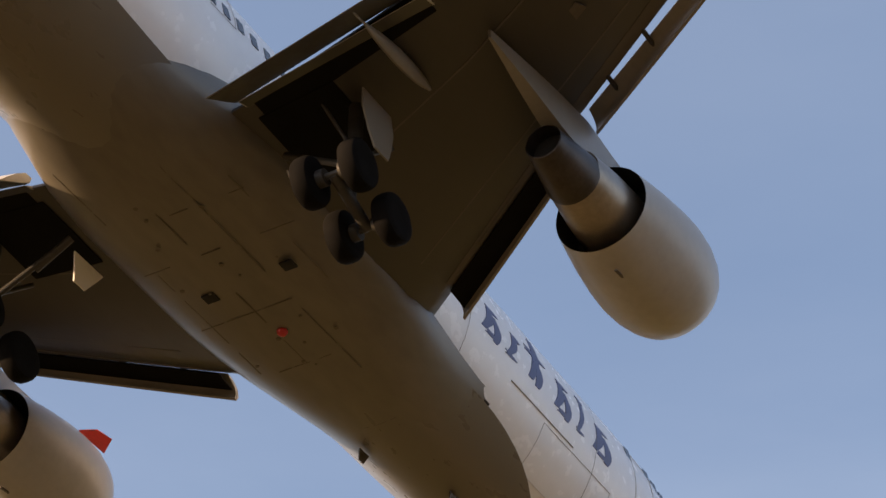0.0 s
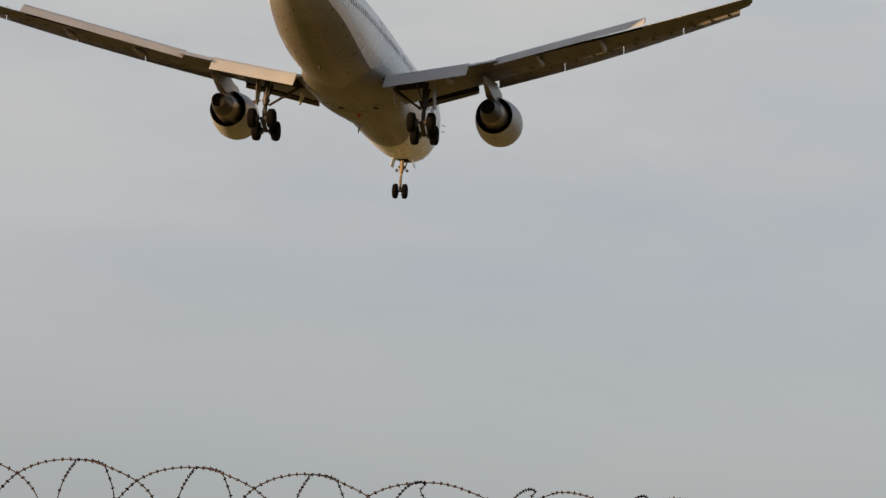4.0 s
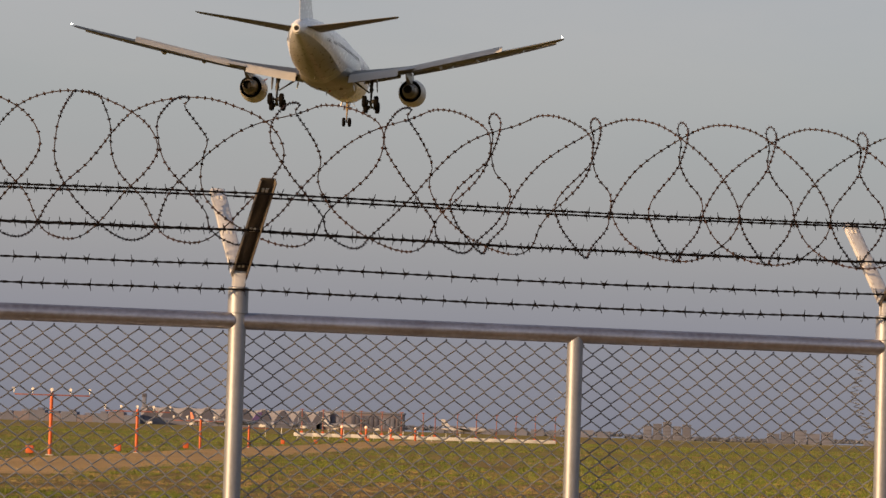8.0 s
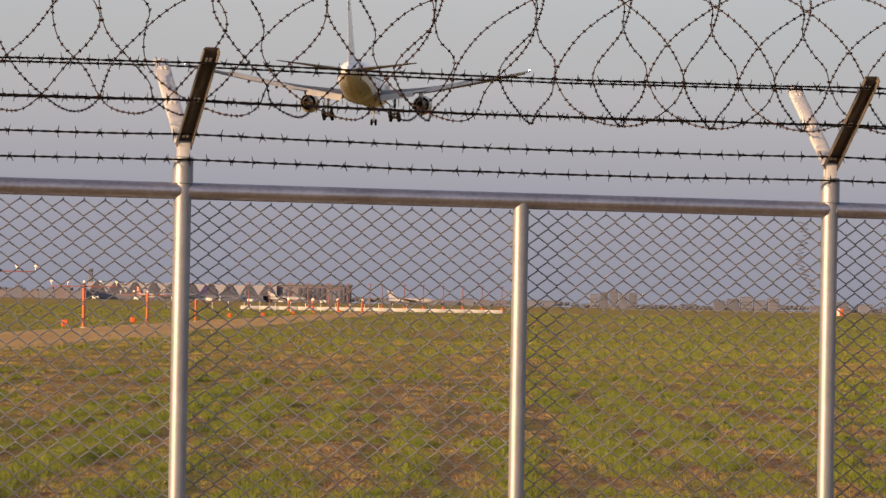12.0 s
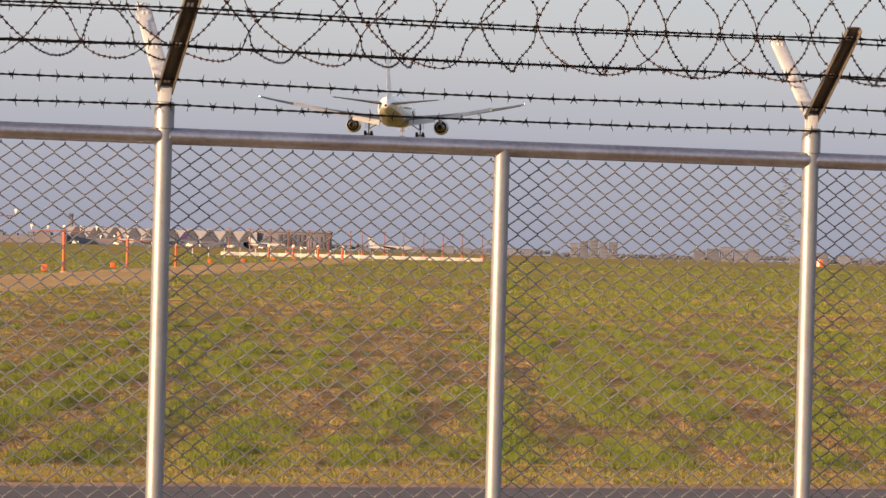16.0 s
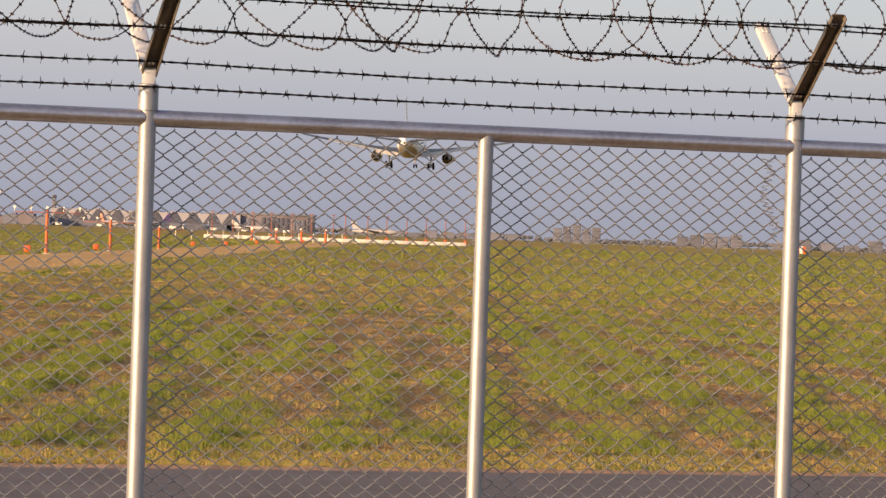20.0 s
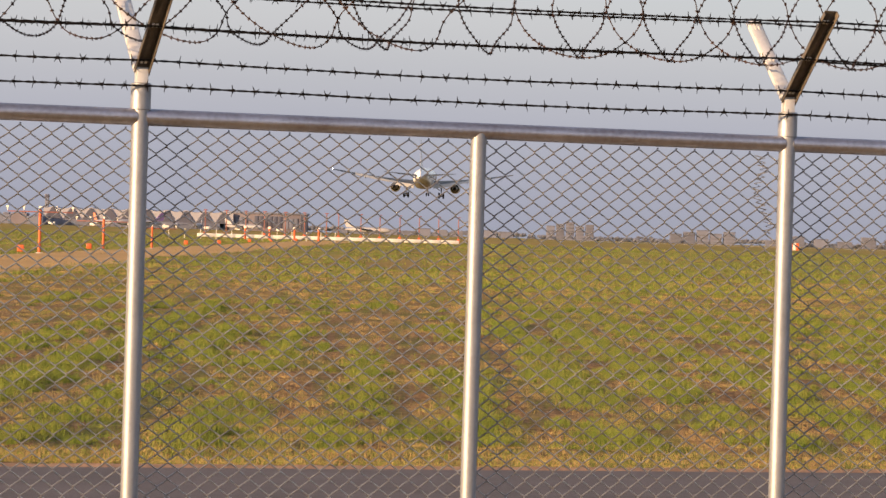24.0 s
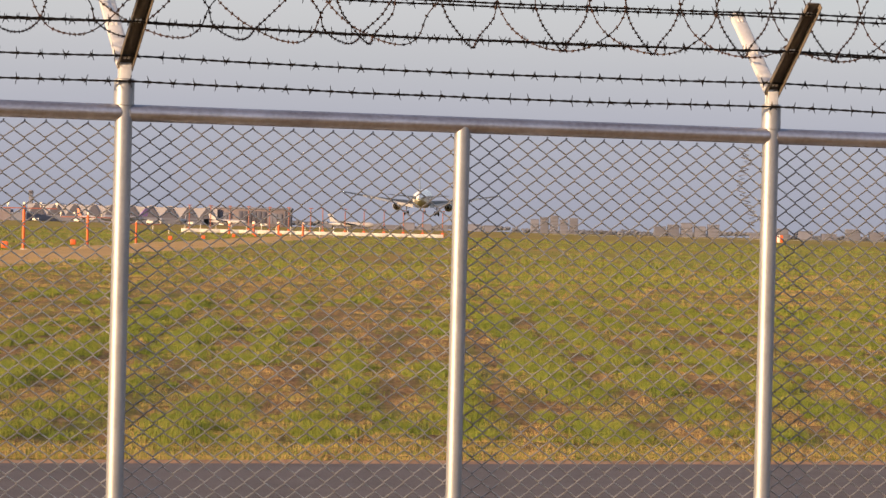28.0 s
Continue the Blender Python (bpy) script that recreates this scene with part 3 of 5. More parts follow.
        flap("inboard_aileron", 7.45, 9.2, 31.25, 3.55, 31.75, 3.82, 1.3, 12, "drooped inboard aileron")
        flap("outboard_flap", 9.0, 17.75, 31.62, 3.58, 35.12, 5.34, 1.2, 29, "outboard flap lowered, pale grey")
        # black strips on the lower skin for the shade in the slots
        part("slot_shade_strip", under_plate((lambda y: te(y) - 0.75, lambda y: te(y) - 0.02), (2.9, 7.3), side, 0.012), M_RECESS_SHADE, wing, "black strip for the shade in the flap slot")
        part("slot_shade_strip", under_plate((lambda y: te(y) - 0.45, lambda y: te(y) - 0.02), (9.4, 17.6), side, 0.012), M_RECESS_SHADE, wing, "black strip for the shade in the flap slot")
        for y in (6.15, 11.6, 15.3):
            bm = bmesh.new()
            canoe(bm, te(y) - 2.3, te(y) + 1.0, side * y, wz(y) - 0.42, wz(y) - 0.85 + 0.02 * y, 0.13, 0.22)
            part("flap_track_fairing", bm, M_PYLON, wing, "pale pointed flap track fairing")
        # skin joints and access panels under the wing
        for k, (f0, f1) in enumerate(((0.2, 0.202), (0.62, 0.624))):
            part("skin_joint", under_plate((lambda y, f=f0: le(y) + f * (te(y) - le(y)), lambda y, f=f0: le(y) + f * (te(y) - le(y)) + 0.05), (3.2, 22.6), side, 0.006, 0.012), M_LINE, wing)
        panel = None
        for k in range(12):
            y = 9.6 + 1.05 * k
            x = le(y) + 0.4 * (te(y) - le(y))
            if panel is None:
                panel = part("access_panel", block(bmesh.new(), (0.5, 0.28, 0.02)), M_LINE, wing, "oval access panel under the wing", smooth=False)
                ob = panel
            else:
                ob = link("access_panel", panel.data, M_LINE, wing, "", False)
            ob.matrix_basis = Matrix.Translation(A(x, side * y, wing_under(x, y) - 0.005)) @ Matrix.Rotation(radians(-side * 33), 4, "Z")
        # wingtip light
        bm = bmesh.new()
        bmesh.ops.create_icosphere(bm, subdivisions=2, radius=0.085, matrix=Matrix.Translation(A(37.0, side * 23.6, wz(23.7) + 0.1)))
        part("wingtip_light", bm, M_LAMPW, wing, "bright white wingtip light")
        bm = bmesh.new()
        for k in range(4):
            y = 18.5 + 1.4 * k
            rod(bm, A(te(y), side * y, wz(y) - 0.05), A(te(y) + 0.4, side * y, wz(y) - 0.07), 0.012, 0.004, 5)
        tagged(part("static_wicks", bm, M_LINE, wing), kind="stuff")
        # main gear bay opening: a flat black plate carries its shade
        part("gear_bay", under_plate((26.9, 29.2), (2.75, 4.55), side, 0.03, 0.05), M_RECESS_SHADE, wing, "flat black plate for the shade in the open main gear bay")
        # engine
        ey, ez, tl = side * 7.98, 2.28, -0.02
        yF, yA = REF - 20.15, REF - 23.74
        outer = [(yA, 1.09), (yA + 0.5, 1.18), (yA + 1.1, 1.275), (yA + 1.8, 1.35), (yA + 2.3, 1.37), (yA + 2.8, 1.33), (yA + 3.2, 1.235), (yA + 3.45, 1.13), (yF, 1.03),
                 (yF - 0.06, 0.95), (yF - 0.5, 0.93), (yF - 1.2, 0.97), (yF - 1.25, 0.2)]
        eng = part("fan_cowl", spun(outer + [], ey, ez, 48, tl, caps=False), M_NAC, jet, "pale rounded engine nacelle")
        part("fan_duct", spun([(yA + 0.0, 1.08), (yA + 0.9, 1.03), (yA + 0.95, 0.5)], ey, ez, 40, tl, caps=False), M_BLACK, eng, "black fan duct opening")
        part("core_cowl", spun([(yA + 0.9, 0.8), (yA + 0.3, 0.8), (yA - 0.3, 0.76), (yA - 1.0, 0.675), (yA - 1.3, 0.63)], ey, ez, 40, tl), M_CORE, eng, "tapering core cowl")
        part("core_nozzle", spun([(yA - 1.2, 0.62), (yA - 1.31, 0.635), (yA - 2.1, 0.5), (yA - 2.6, 0.425), (yA - 2.61, 0.4), (yA - 2.2, 0.42)], ey, ez + 0.03, 40, tl - 0.03, caps=False), M_NOZ, eng, "heat-stained exhaust nozzle")
        part("exhaust_core", spun([(yA - 2.25, 0.41), (yA - 2.2, 0.41)], ey, ez + 0.03, 30, tl - 0.03), M_BLACK, eng, "sooty exhaust opening")
        # cowl latch fairing and drain below, red strake inboard
        bm = bmesh.new()
        block(bm, (0.07, 1.5, 0.05), Matrix.Translation((ey, yA + 1.3, ez - 1.285)) @ Matrix.Rotation(radians(7), 4, "X"), 0.02)
        part("cowl_joint", bm, M_LINE, eng, "dark latch line under the cowl")
        bm = bmesh.new()
        block(bm, (0.3, 0.12, 0.03), Matrix.Translation((ey - 0.05, yA + 2.9, ez - 1.335)), 0.01)
        part("drain_port", bm, M_BLACK, eng, "small dark drain port")
        for a in (-24, 22):
            c = math.cos(radians(a - 90))
            q = math.sin(radians(a - 90))
            part("cowl_vent", rod(bmesh.new(), (ey + c * 1.34, yA + 1.9, ez + q * 1.34), (ey + c * 1.355, yA + 2.0, ez + q * 1.355), 0.06, sides=8), M_LINE, eng)
        strake = bmesh.new()
        ix = -side
        rows = []
        for y0, hh in ((yF - 1.5, 0.02), (yF - 1.1, 0.3), (yF - 0.55, 0.36), (yF - 0.45, 0.05)):
            base = Vector((ey + ix * 1.28 * math.cos(radians(38)), y0, ez + 1.28 * math.sin(radians(38))))
            up = Vector((ix * math.cos(radians(38)), 0, math.sin(radians(38)))) * hh
            sd = Vector((0.0, 0, 0.03))
            rows.append([base - sd, base + up - sd * 0.3, base + up + sd * 0.3, base + sd])
        loft(rows, bm=strake)
        part("strake", strake, M_RED if side < 0 else M_NAC, eng, "red vortex strake on the nacelle" if side < 0 else "nacelle vortex strake")
        # pylon
        rings = []
        for x, w, zl, zu in ((20.9, 0.1, ez + 1.28, ez + 1.36), (22.2, 0.32, ez + 1.1, ez + 1.5), (23.5, 0.42, ez + 0.7, 3.78), (24.6, 0.44, ez + 0.55, 3.92), (25.8, 0.42, ez + 0.6, 3.8), (27.0, 0.3, 3.1, 3.7), (28.6, 0.06, 3.38, 3.58)):
            rings.append([A(x, ey - w / 2, zl), A(x, ey + w / 2, zl), A(x, ey + w / 2, zu), A(x, ey - w / 2, zu)])
        part("pylon", loft(rings), M_PYLON, jet, "engine pylon under the wing", smooth=False)
        # main gear
        gy = side * 4.65
        bm = rod(bmesh.new(), A(28.35, gy, 3.1), A(28.5, gy, 1.55), 0.17, sides=14)
        rod(bm, A(28.5, gy, 1.6), A(28.58, gy, 0.45), 0.11, sides=14)
        rod(bm, A(28.45, gy, 1.9), A(28.46, gy, 1.75), 0.22, sides=14)
        strut = part("main_gear_strut", bm, M_STRUT, jet, "grey oleo strut of the main gear")
        bm = rod(bmesh.new(), A(28.1, side * 2.75, 2.75), A(28.45, side * 4.45, 1.55), 0.075)
        rod(bm, A(28.1, side * 2.75, 2.75), A(28.2, side * 3.6, 2.15), 0.1)
        part("side_brace", bm, M_STRUT, strut, "folding side brace")
        bm = rod(bmesh.new(), A(26.9, gy, 3.0), A(28.4, gy, 1.7), 0.06)
        rod(bm, A(29.0, side * 4.2, 2.9), A(28.5, side * 4.6, 1.9), 0.04)
        part("drag_brace", bm, M_STRUT, strut, "drag brace")
        bm = rod(bmesh.new(), A(28.75, gy, 1.55), A(29.05, gy, 1.05), 0.05)
        rod(bm, A(29.05, gy, 1.05), A(28.75, gy, 0.55), 0.05)
        part("torque_link", bm, M_STRUT, strut, "torque links")
        bm = rod(bmesh.new(), A(27.92, gy, 0.14), A(29.27, gy, 0.63), 0.13, sides=12)
        part("bogie_beam", bm, M_STRUT, strut, "tilted four-wheel bogie beam")
        for x, z in ((27.92, 0.14), (29.27, 0.63)):
            bm = rod(bmesh.new(), A(x, gy - 0.6, z), A(x, gy + 0.6, z), 0.08)
            part("axle", bm, M_STRUT, strut, "axle of the bogie")
            for dy in (-0.28, 0.28):
                part("brake_pack", rod(bmesh.new(), A(x, gy + dy - 0.1, z), A(x, gy + dy + 0.1, z), 0.2, sides=14), M_STRUT, strut, "brake pack")
        for x, z in ((27.92, 0.14), (29.27, 0.63)):
            for dy in (-0.57, 0.57):
                wheel(jet, x, gy + dy, z, 0.575, 0.43, "worn black main gear tyre")
        # gear doors: one on the strut, one at the fairing
        rings = []
        for z, x0, x1 in ((3.0, 27.8, 28.95), (2.5, 27.75, 29.0), (1.95, 27.9, 28.8), (1.6, 28.05, 28.6)):
            y = side * (5.12 + (3.05 - z) * 0.05)
            rings.append([A(x0, y, z), A(x1, y, z), A(x1, y + side * 0.04, z), A(x0, y + side * 0.04, z)])
        part("strut_door", loft(rings), M_PYLON, jet, "grey gear door on the strut", smooth=False)
        rings = []
        for t in range(5):
            x0, x1 = 26.9 + 0.12 * t, 28.0 - 0.05 * t
            z = 2.45 - 0.16 * t
            y = side * (2.7 + 0.03 * t)
            rings.append([A(x0, y, z), A(x1, y, z), A(x1, y + side * 0.035, z), A(x0, y + side * 0.035, z)])
        part("bay_door", loft(rings), M_PAINT, jet, "small white inner gear door", smooth=False)
        # tailplane
        rings = []
        for y, l, t, z, h in ((0.5, 42.6, 48.7, 5.95, 0.3), (1.2, 43.2, 48.8, 6.02, 0.29), (5.0, 46.4, 50.0, 6.42, 0.19), (9.1, 49.65, 51.3, 6.84, 0.09), (9.38, 50.3, 51.35, 6.87, 0.03)):
            rings.append([A(l + u * (t - l), side * y, z + v / 0.08 * h * (-1 if False else 1)) for u, v in FOIL])
        tail = part("tailplane", loft(rings), M_WING, jet, "swept grey tailplane")
        part("elevator_joint", loft([[A(t - 1.25 * (1 - (y - 1.2) / 12), side * y, z), A(t - 1.2 * (1 - (y - 1.2) / 12), side * y, z), A(t - 1.2 * (1 - (y - 1.2) / 12), side * y, z + 0.01), A(t - 1.25 * (1 - (y - 1.2) / 12), side * y, z + 0.01)]
                                      for y, t, z in ((1.6, 48.95, 5.86), (5.0, 50.0, 6.29), (9.0, 51.28, 6.78))]), M_LINE, tail)
    # fin
    rings = []
    for z, l, t, h in ((6.6, 38.6, 48.6, 0.32), (7.6, 40.0, 48.75, 0.3), (11.5, 44.2, 49.9, 0.2), (15.2, 48.1, 51.1, 0.1), (15.55, 48.8, 51.15, 0.05)):
        rings.append([A(l + u * (t - l), v / 0.08 * h, z) for u, v in FOIL])
    fin = part("fin", loft(rings), M_PAINT, jet, "tall white fin and rudder")
    bm = bmesh.new()
    for z, x in ((14.6, 50.9), (13.9, 50.7)):
        block(bm, (0.05, 0.5, 0.5), Matrix.Translation(A(x - 0.55, 0.1, z)), 0.01)
    part("fin_mark", bm, M_LETTER, fin, "small dark violet fin mark")
    # nose gear
    bm = rod(bmesh.new(), A(8.6, 0, 2.6), A(8.95, 0, 1.1), 0.12, sides=12)
    rod(bm, A(8.93, 0, 1.15), A(9.04, 0, 0.0), 0.075, sides=12)
    nose = part("nose_gear_strut", bm, M_TAN, jet, "tan-painted nose gear strut")
    bm = rod(bmesh.new(), A(7.6, 0.25, 2.4), A(8.9, 0.12, 1.3), 0.05)
    rod(bm, A(7.6, -0.25, 2.4), A(8.9, -0.12, 1.3), 0.05)
    part("drag_brace", bm, M_TAN, nose)
    bm = bmesh.new()
    block(bm, (0.5, 0.12, 0.16), Matrix.Translation(A(8.8, 0, 1.5)), 0.02)
    rod(bm, A(8.8, -0.33, 1.28), A(8.74, -0.33, 1.28), 0.1, sides=12)
    rod(bm, A(8.8, 0.33, 1.28), A(8.74, 0.33, 1.28), 0.1, sides=12)
    part("taxi_lights", bm, M_STRUT, nose, "steering unit with taxi lights")
    bm = rod(bmesh.new(), A(9.04, -0.34, -0.08), A(9.04, 0.34, -0.08), 0.06)
    part("axle", bm, M_STRUT, nose)
    bm = rod(bmesh.new(), A(9.2, 0, 0.9), A(9.35, 0, 0.5), 0.04)
    rod(bm, A(9.35, 0, 0.5), A(9.12, 0, 0.1), 0.04)
    part("torque_link", bm, M_TAN, nose)
    for dy in (-0.3, 0.3):
        wheel(jet, 9.04, dy, -0.08, 0.47, 0.3, "small black nose gear tyre")
    for side in (-1, 1):
        bm = bmesh.new()
        t = Matrix.Translation(A(8.5, side * 0.62, 1.95)) @ Matrix.Rotation(radians(side * -14), 4, "Y")
        block(bm, (0.035, 1.0, 0.8), t, 0.012)
        part("nose_gear_door", bm, M_PAINT, jet, "white nose gear door hanging open", smooth=False)
    # open nose bay: a black skin patch carries its shade
    bay = []
    for k in range(6):
        x = 7.0 + 0.42 * k
        half = 9
        bay.append([skin(x, -half + 2 * half * i / 6, 0.008) for i in range(7)] + [skin(x, half - 2 * half * i / 6, -0.02) for i in range(7)])
    part("nose_gear_bay", loft(bay), M_RECESS_SHADE, jet, "black skin patch for the shade in the open nose gear bay")
    # cabin windows, doors, flight deck glazing
    bm = bmesh.new()
    block(bm, (0.02, 0.25, 0.36), None, 0.0)
    wm = bpy.data.meshes.new("cabin_window")
    bm.to_mesh(wm)
    bm.free()
    for side in (-1, 1):
        x = 8.3
        while x < 42.5:
            if not (10.0 < x < 10.9 or (side > 0 and 11.2 < x < 20.0) or 24.1 < x < 24.8 or 40.2 < x < 41.2):
                ang = 180 - 79.0
                zc, w, h = fus_at(x)
                z = 5.42
                y = w * math.sqrt(max(0.0, 1 - ((z - zc) / h) ** 2))
                o = link("cabin_window", wm, M_GLASS, jet, "", False)
                o.matrix_basis = Matrix.Translation(A(x, side * y, z)) @ Matrix.Rotation(radians(-side * 12), 4, "Y")
            x += 0.56
        for x0, x1 in ((9.95, 11.0), (40.1, 41.1)):
            loop = [skin(x0, side * a, 0.006) for a in range(76, 113, 6)] + [skin(x1, side * a, 0.006) for a in range(112, 75, -6)]
            link("cabin_door_outline", wire_mesh("cabin_door_outline", loop + loop[:1], 0.009, 4), M_SEAM, jet, "outline joint of a cabin door")
        rings = []
        for k in range(5):
            a0, a1 = 118, 138
            x = 6.1 + 0.3 * k
            rings.append([skin(x, side * (a0 + 4 * k * 0.2), 0.015), skin(x, side * (a1 + 2 * k * 0.2), 0.015), skin(x, side * a1, -0.02), skin(x, side * a0, -0.02)])
        part("flight_deck_window", loft(rings), M_GLASS, jet, "dark flight deck window")
    # joints round the body and along it
    for x in (6.4, 13.2, 19.5, 36.6, 41.8, 46.0):
        ring = [[skin(x, a * 7.5, 0.042) for a in range(49)], [skin(x + 0.02, a * 7.5, 0.042) for a in range(49)]]
        part("skin_joint", loft(ring, False, False), M_LINE, jet)
    # cargo door outlines on the right flank
    for x0, x1, s0, s1 in ((12.2, 15.6, 38, 68), (35.4, 37.2, 40, 68), (29.8, 30.8, 96, 118)):
        loop = [skin(x0 + (x1 - x0) * t, s0, 0.01) for t in (0, 0.5, 1)] + [skin(x1, s0 + (s1 - s0) * t, 0.01) for t in (0.33, 0.66, 1)] + [skin(x0 + (x1 - x0) * (1 - t), s1, 0.01) for t in (0.5, 1)] + [skin(x0, s1 + (s0 - s1) * t, 0.01) for t in (0.33, 0.66)]
        link("cargo_door_outline", wire_mesh("cargo_door_outline", loop + loop[:1], 0.008, 4), M_SEAM, jet, "outline joint of a cargo door")
    # belly details: vents, beacon, antennas, drain masts
    for x, y in ((25.64, 1.3), (25.5, -0.79)):
        bm = bmesh.new()
        block(bm, (0.32, 0.3, 0.05), Matrix.Translation(A(x, y, 2.05)), 0.01)
        part("belly_vent", bm, M_BLACK, jet, "dark square belly vent")
    bm = bmesh.new()
    bmesh.ops.create_uvsphere(bm, u_segments=14, v_segments=8, radius=0.13, matrix=Matrix.Translation(A(23.7, -0.05, 2.02)))
    part("belly_beacon", bm, M_RED, jet, "red beacon lens under the belly")
    for x, y, z, h in ((18.5, -1.02, 2.2, 0.34), (16.2, 0.1, 1.95, 0.22), (36.2, 0.0, 2.35, 0.3)):
        bm = loft([[A(x - 0.2, y - 0.02, z), A(x + 0.2, y - 0.02, z), A(x + 0.2, y + 0.02, z), A(x - 0.2, y + 0.02, z)],
                   [A(x + 0.02, y - 0.012, z - h), A(x + 0.24, y - 0.012, z - h), A(x + 0.24, y + 0.012, z - h), A(x + 0.02, y + 0.012, z - h)]])
        part("blade_antenna", bm, M_LINE, jet, "small blade antenna below the belly")
    for x, a, w, l in ((13.15, 32, 0.12, 0.22), (12.5, 41, 0.08, 0.1), (13.0, 24, 0.06, 0.1), (12.2, 30, 0.06, 0.08), (17.8, 50, 0.12, 0.2), (37.5, 22, 0.1, 0.3), (39.5, -30, 0.14, 0.3), (33.2, -47, 0.25, 0.3), (21.5, 8, 0.1, 0.2), (31.0, 18, 0.12, 0.2)):
        bm = block(bmesh.new(), (w, l, 0.03), Matrix.Translation(skin(x, a, 0.01)) @ Matrix.Rotation(radians(-a), 4, "Y"))
        part("skin_port", bm, M_BLACK, jet, "small dark port or drain")
    # joints of the belly fairing
    rng = random.Random(21)
    seam = bmesh.new()
    for y in (-1.35, -0.2, 0.75, 1.75):
        x = 21.6
        while x < 29.4:
            run = rng.uniform(0.4, 1.5)
            if rng.random() < 0.6:
                block(seam, (rng.uniform(0.012, 0.028), run, 0.012), Matrix.Translation(A(x + run / 2, y, 2.028 + 0.015 * abs(y) + (0.1 if abs(y) > 1.6 else 0.02 if abs(y) > 1.2 else 0))))
            x += run + rng.uniform(0.05, 0.5)
    for x in (22.4, 24.6, 26.9, 28.4):
        y = -1.6
        while y < 1.8:
            run = rng.uniform(0.3, 0.9)
            if rng.random() < 0.55:
                block(seam, (run, 0.022, 0.012), Matrix.Translation(A(x, y + run / 2, 2.035)))
            y += run + 0.08
    tagged(part("fairing_joint", seam, M_OILY, jet, "broken dark joints between fairing panels"), kind="stuff")
    stain = bmesh.new()
    for k in range(16):
        x, y = rng.uniform(22.2, 29.2), rng.uniform(-1.3, 1.4)
        rod(stain, A(x, y, 2.03), A(x, y, 2.02), rng.uniform(0.03, 0.07), sides=8)
    tagged(part("oil_spots", stain, M_OILY, jet, "small oily drips on the fairing"), kind="stuff")
    # probes at the nose
    bm = bmesh.new()
    for z in (4.35, 4.75):
        for s in (-1, 1):
            p = A(5.9, s * 1.9, z)
            rod(bm, p, p + Vector((s * 0.14, 0, 0)), 0.02, sides=6)
            rod(bm, p + Vector((s * 0.14, 0, 0)), p + Vector((s * 0.16, 0.22, 0)), 0.018, sides=6)
    part("air_data_probe", bm, M_STRUT, jet, "air data probes beside the nose")
    # livery word on the right flank, as plain strokes of uneven weight
    x = 18.95
    for w, h, thin, kind in ((0.95, 0.62, 0.3, 0), (0.8, 0.6, 0.28, 1), (1.0, 1.15, 0.3, 2), (0.9, 0.75, 0.36, 0), (0.55, 0.95, 0.4, 1), (1.0, 0.7, 0.34, 0)):
        lo, hi = 83.0, 83.0 + h * 25
        bars = [(0.0, 0.32, lo, hi, -0.16)]
        if kind == 0:
            bars += [(0.62, 0.3, lo - 2.5, lo + (hi - lo) * 0.75, 0.1), (0.2, 0.5, hi - 2.2, hi, 0.0), (0.2, 0.5, lo - 1.5, lo + 1.2, 0.0)]
        elif kind == 1:
            bars += [(-0.1, 0.55, lo - 1.2, lo + 0.9, 0.0), (0.3, 0.4, hi - 3.0, hi, 0.05)]
        else:
            bars += [(0.35, 0.3, lo - 1.5, lo + (hi - lo) * 0.55, 0.12), (-0.15, 0.85, lo + (hi - lo) * 0.55, lo + (hi - lo) * 0.66, 0.0)]
        for off, wid, a0, a1, lean in bars:
            rings = []
            for k in range(7):
                t = k / 6
                a = a0 + (a1 - a0) * t
                swell = wid * w * (0.72 + 0.42 * math.sin(math.pi * t))
                xa = x - off * w + lean * t * 1.4 - 0.1 * math.sin(math.pi * t)
                rings.append([skin(xa, a, 0.012), skin(xa - swell, a, 0.012), skin(xa - swell, a, -0.01), skin(xa, a, -0.01)])
            part("livery_stroke", loft(rings), M_LETTER, jet, "violet-blue stroke of the livery")
        x -= w * 1.0 + 0.28
    # long hinge joint below the word
    bm = rod(bmesh.new(), skin(17.3, 71, 0.01), skin(14.2, 71, 0.01), 0.018, sides=4)
    part("hinge_joint", bm, M_SEAM, jet, "thin grey hinge joint on the flank")
    return jet


jet = make_jet()


# ---------- airfield beyond the road ----------
def pole_light(x, y, h, bar_l, bar_r, lamps):
    """Approach light: orange pole with a cross bar carrying lamps."""
    top = empty("approach_light", Matrix.Translation((x, y, 0)), label="orange approach light pole with a crossbar of lamps on the grass", category="airfield light", group="approach lights")
    part("pole", rod(bmesh.new(), (0, 0, -0.2), (0, 0, h), 0.09, 0.075, 12), M_ORANGE, top, "orange painted pole")
    bm = bmesh.new()
    block(bm, (0.34, 0.34, 0.06), Matrix.Translation((0, 0, 0.03)), 0.01)
    part("base_plate", bm, M_CONC, top, "concrete base plate")
    if bar_r - bar_l > 0.1:
        bm = bmesh.new()
        block(bm, (bar_r - bar_l, 0.05, 0.06), Matrix.Translation(((bar_l + bar_r) / 2, 0.1, h - 0.13)), 0.01)
        part("crossbar", bm, M_MAST, top, "thin dull red crossbar")
    for k in range(lamps):
        lx = bar_l + (bar_r - bar_l) * k / max(1, lamps - 1) if lamps > 1 else 0
        bm = rod(bmesh.new(), (lx, 0, h - 0.06), (lx, 0, h + 0.08), 0.025)
        rod(bm, (lx, -0.1, h + 0.12), (lx, 0.06, h + 0.12), 0.075, 0.05, 12)
        lamp = part("lamp", bm, M_WHITEP, top, "white lamp housing")
    return top


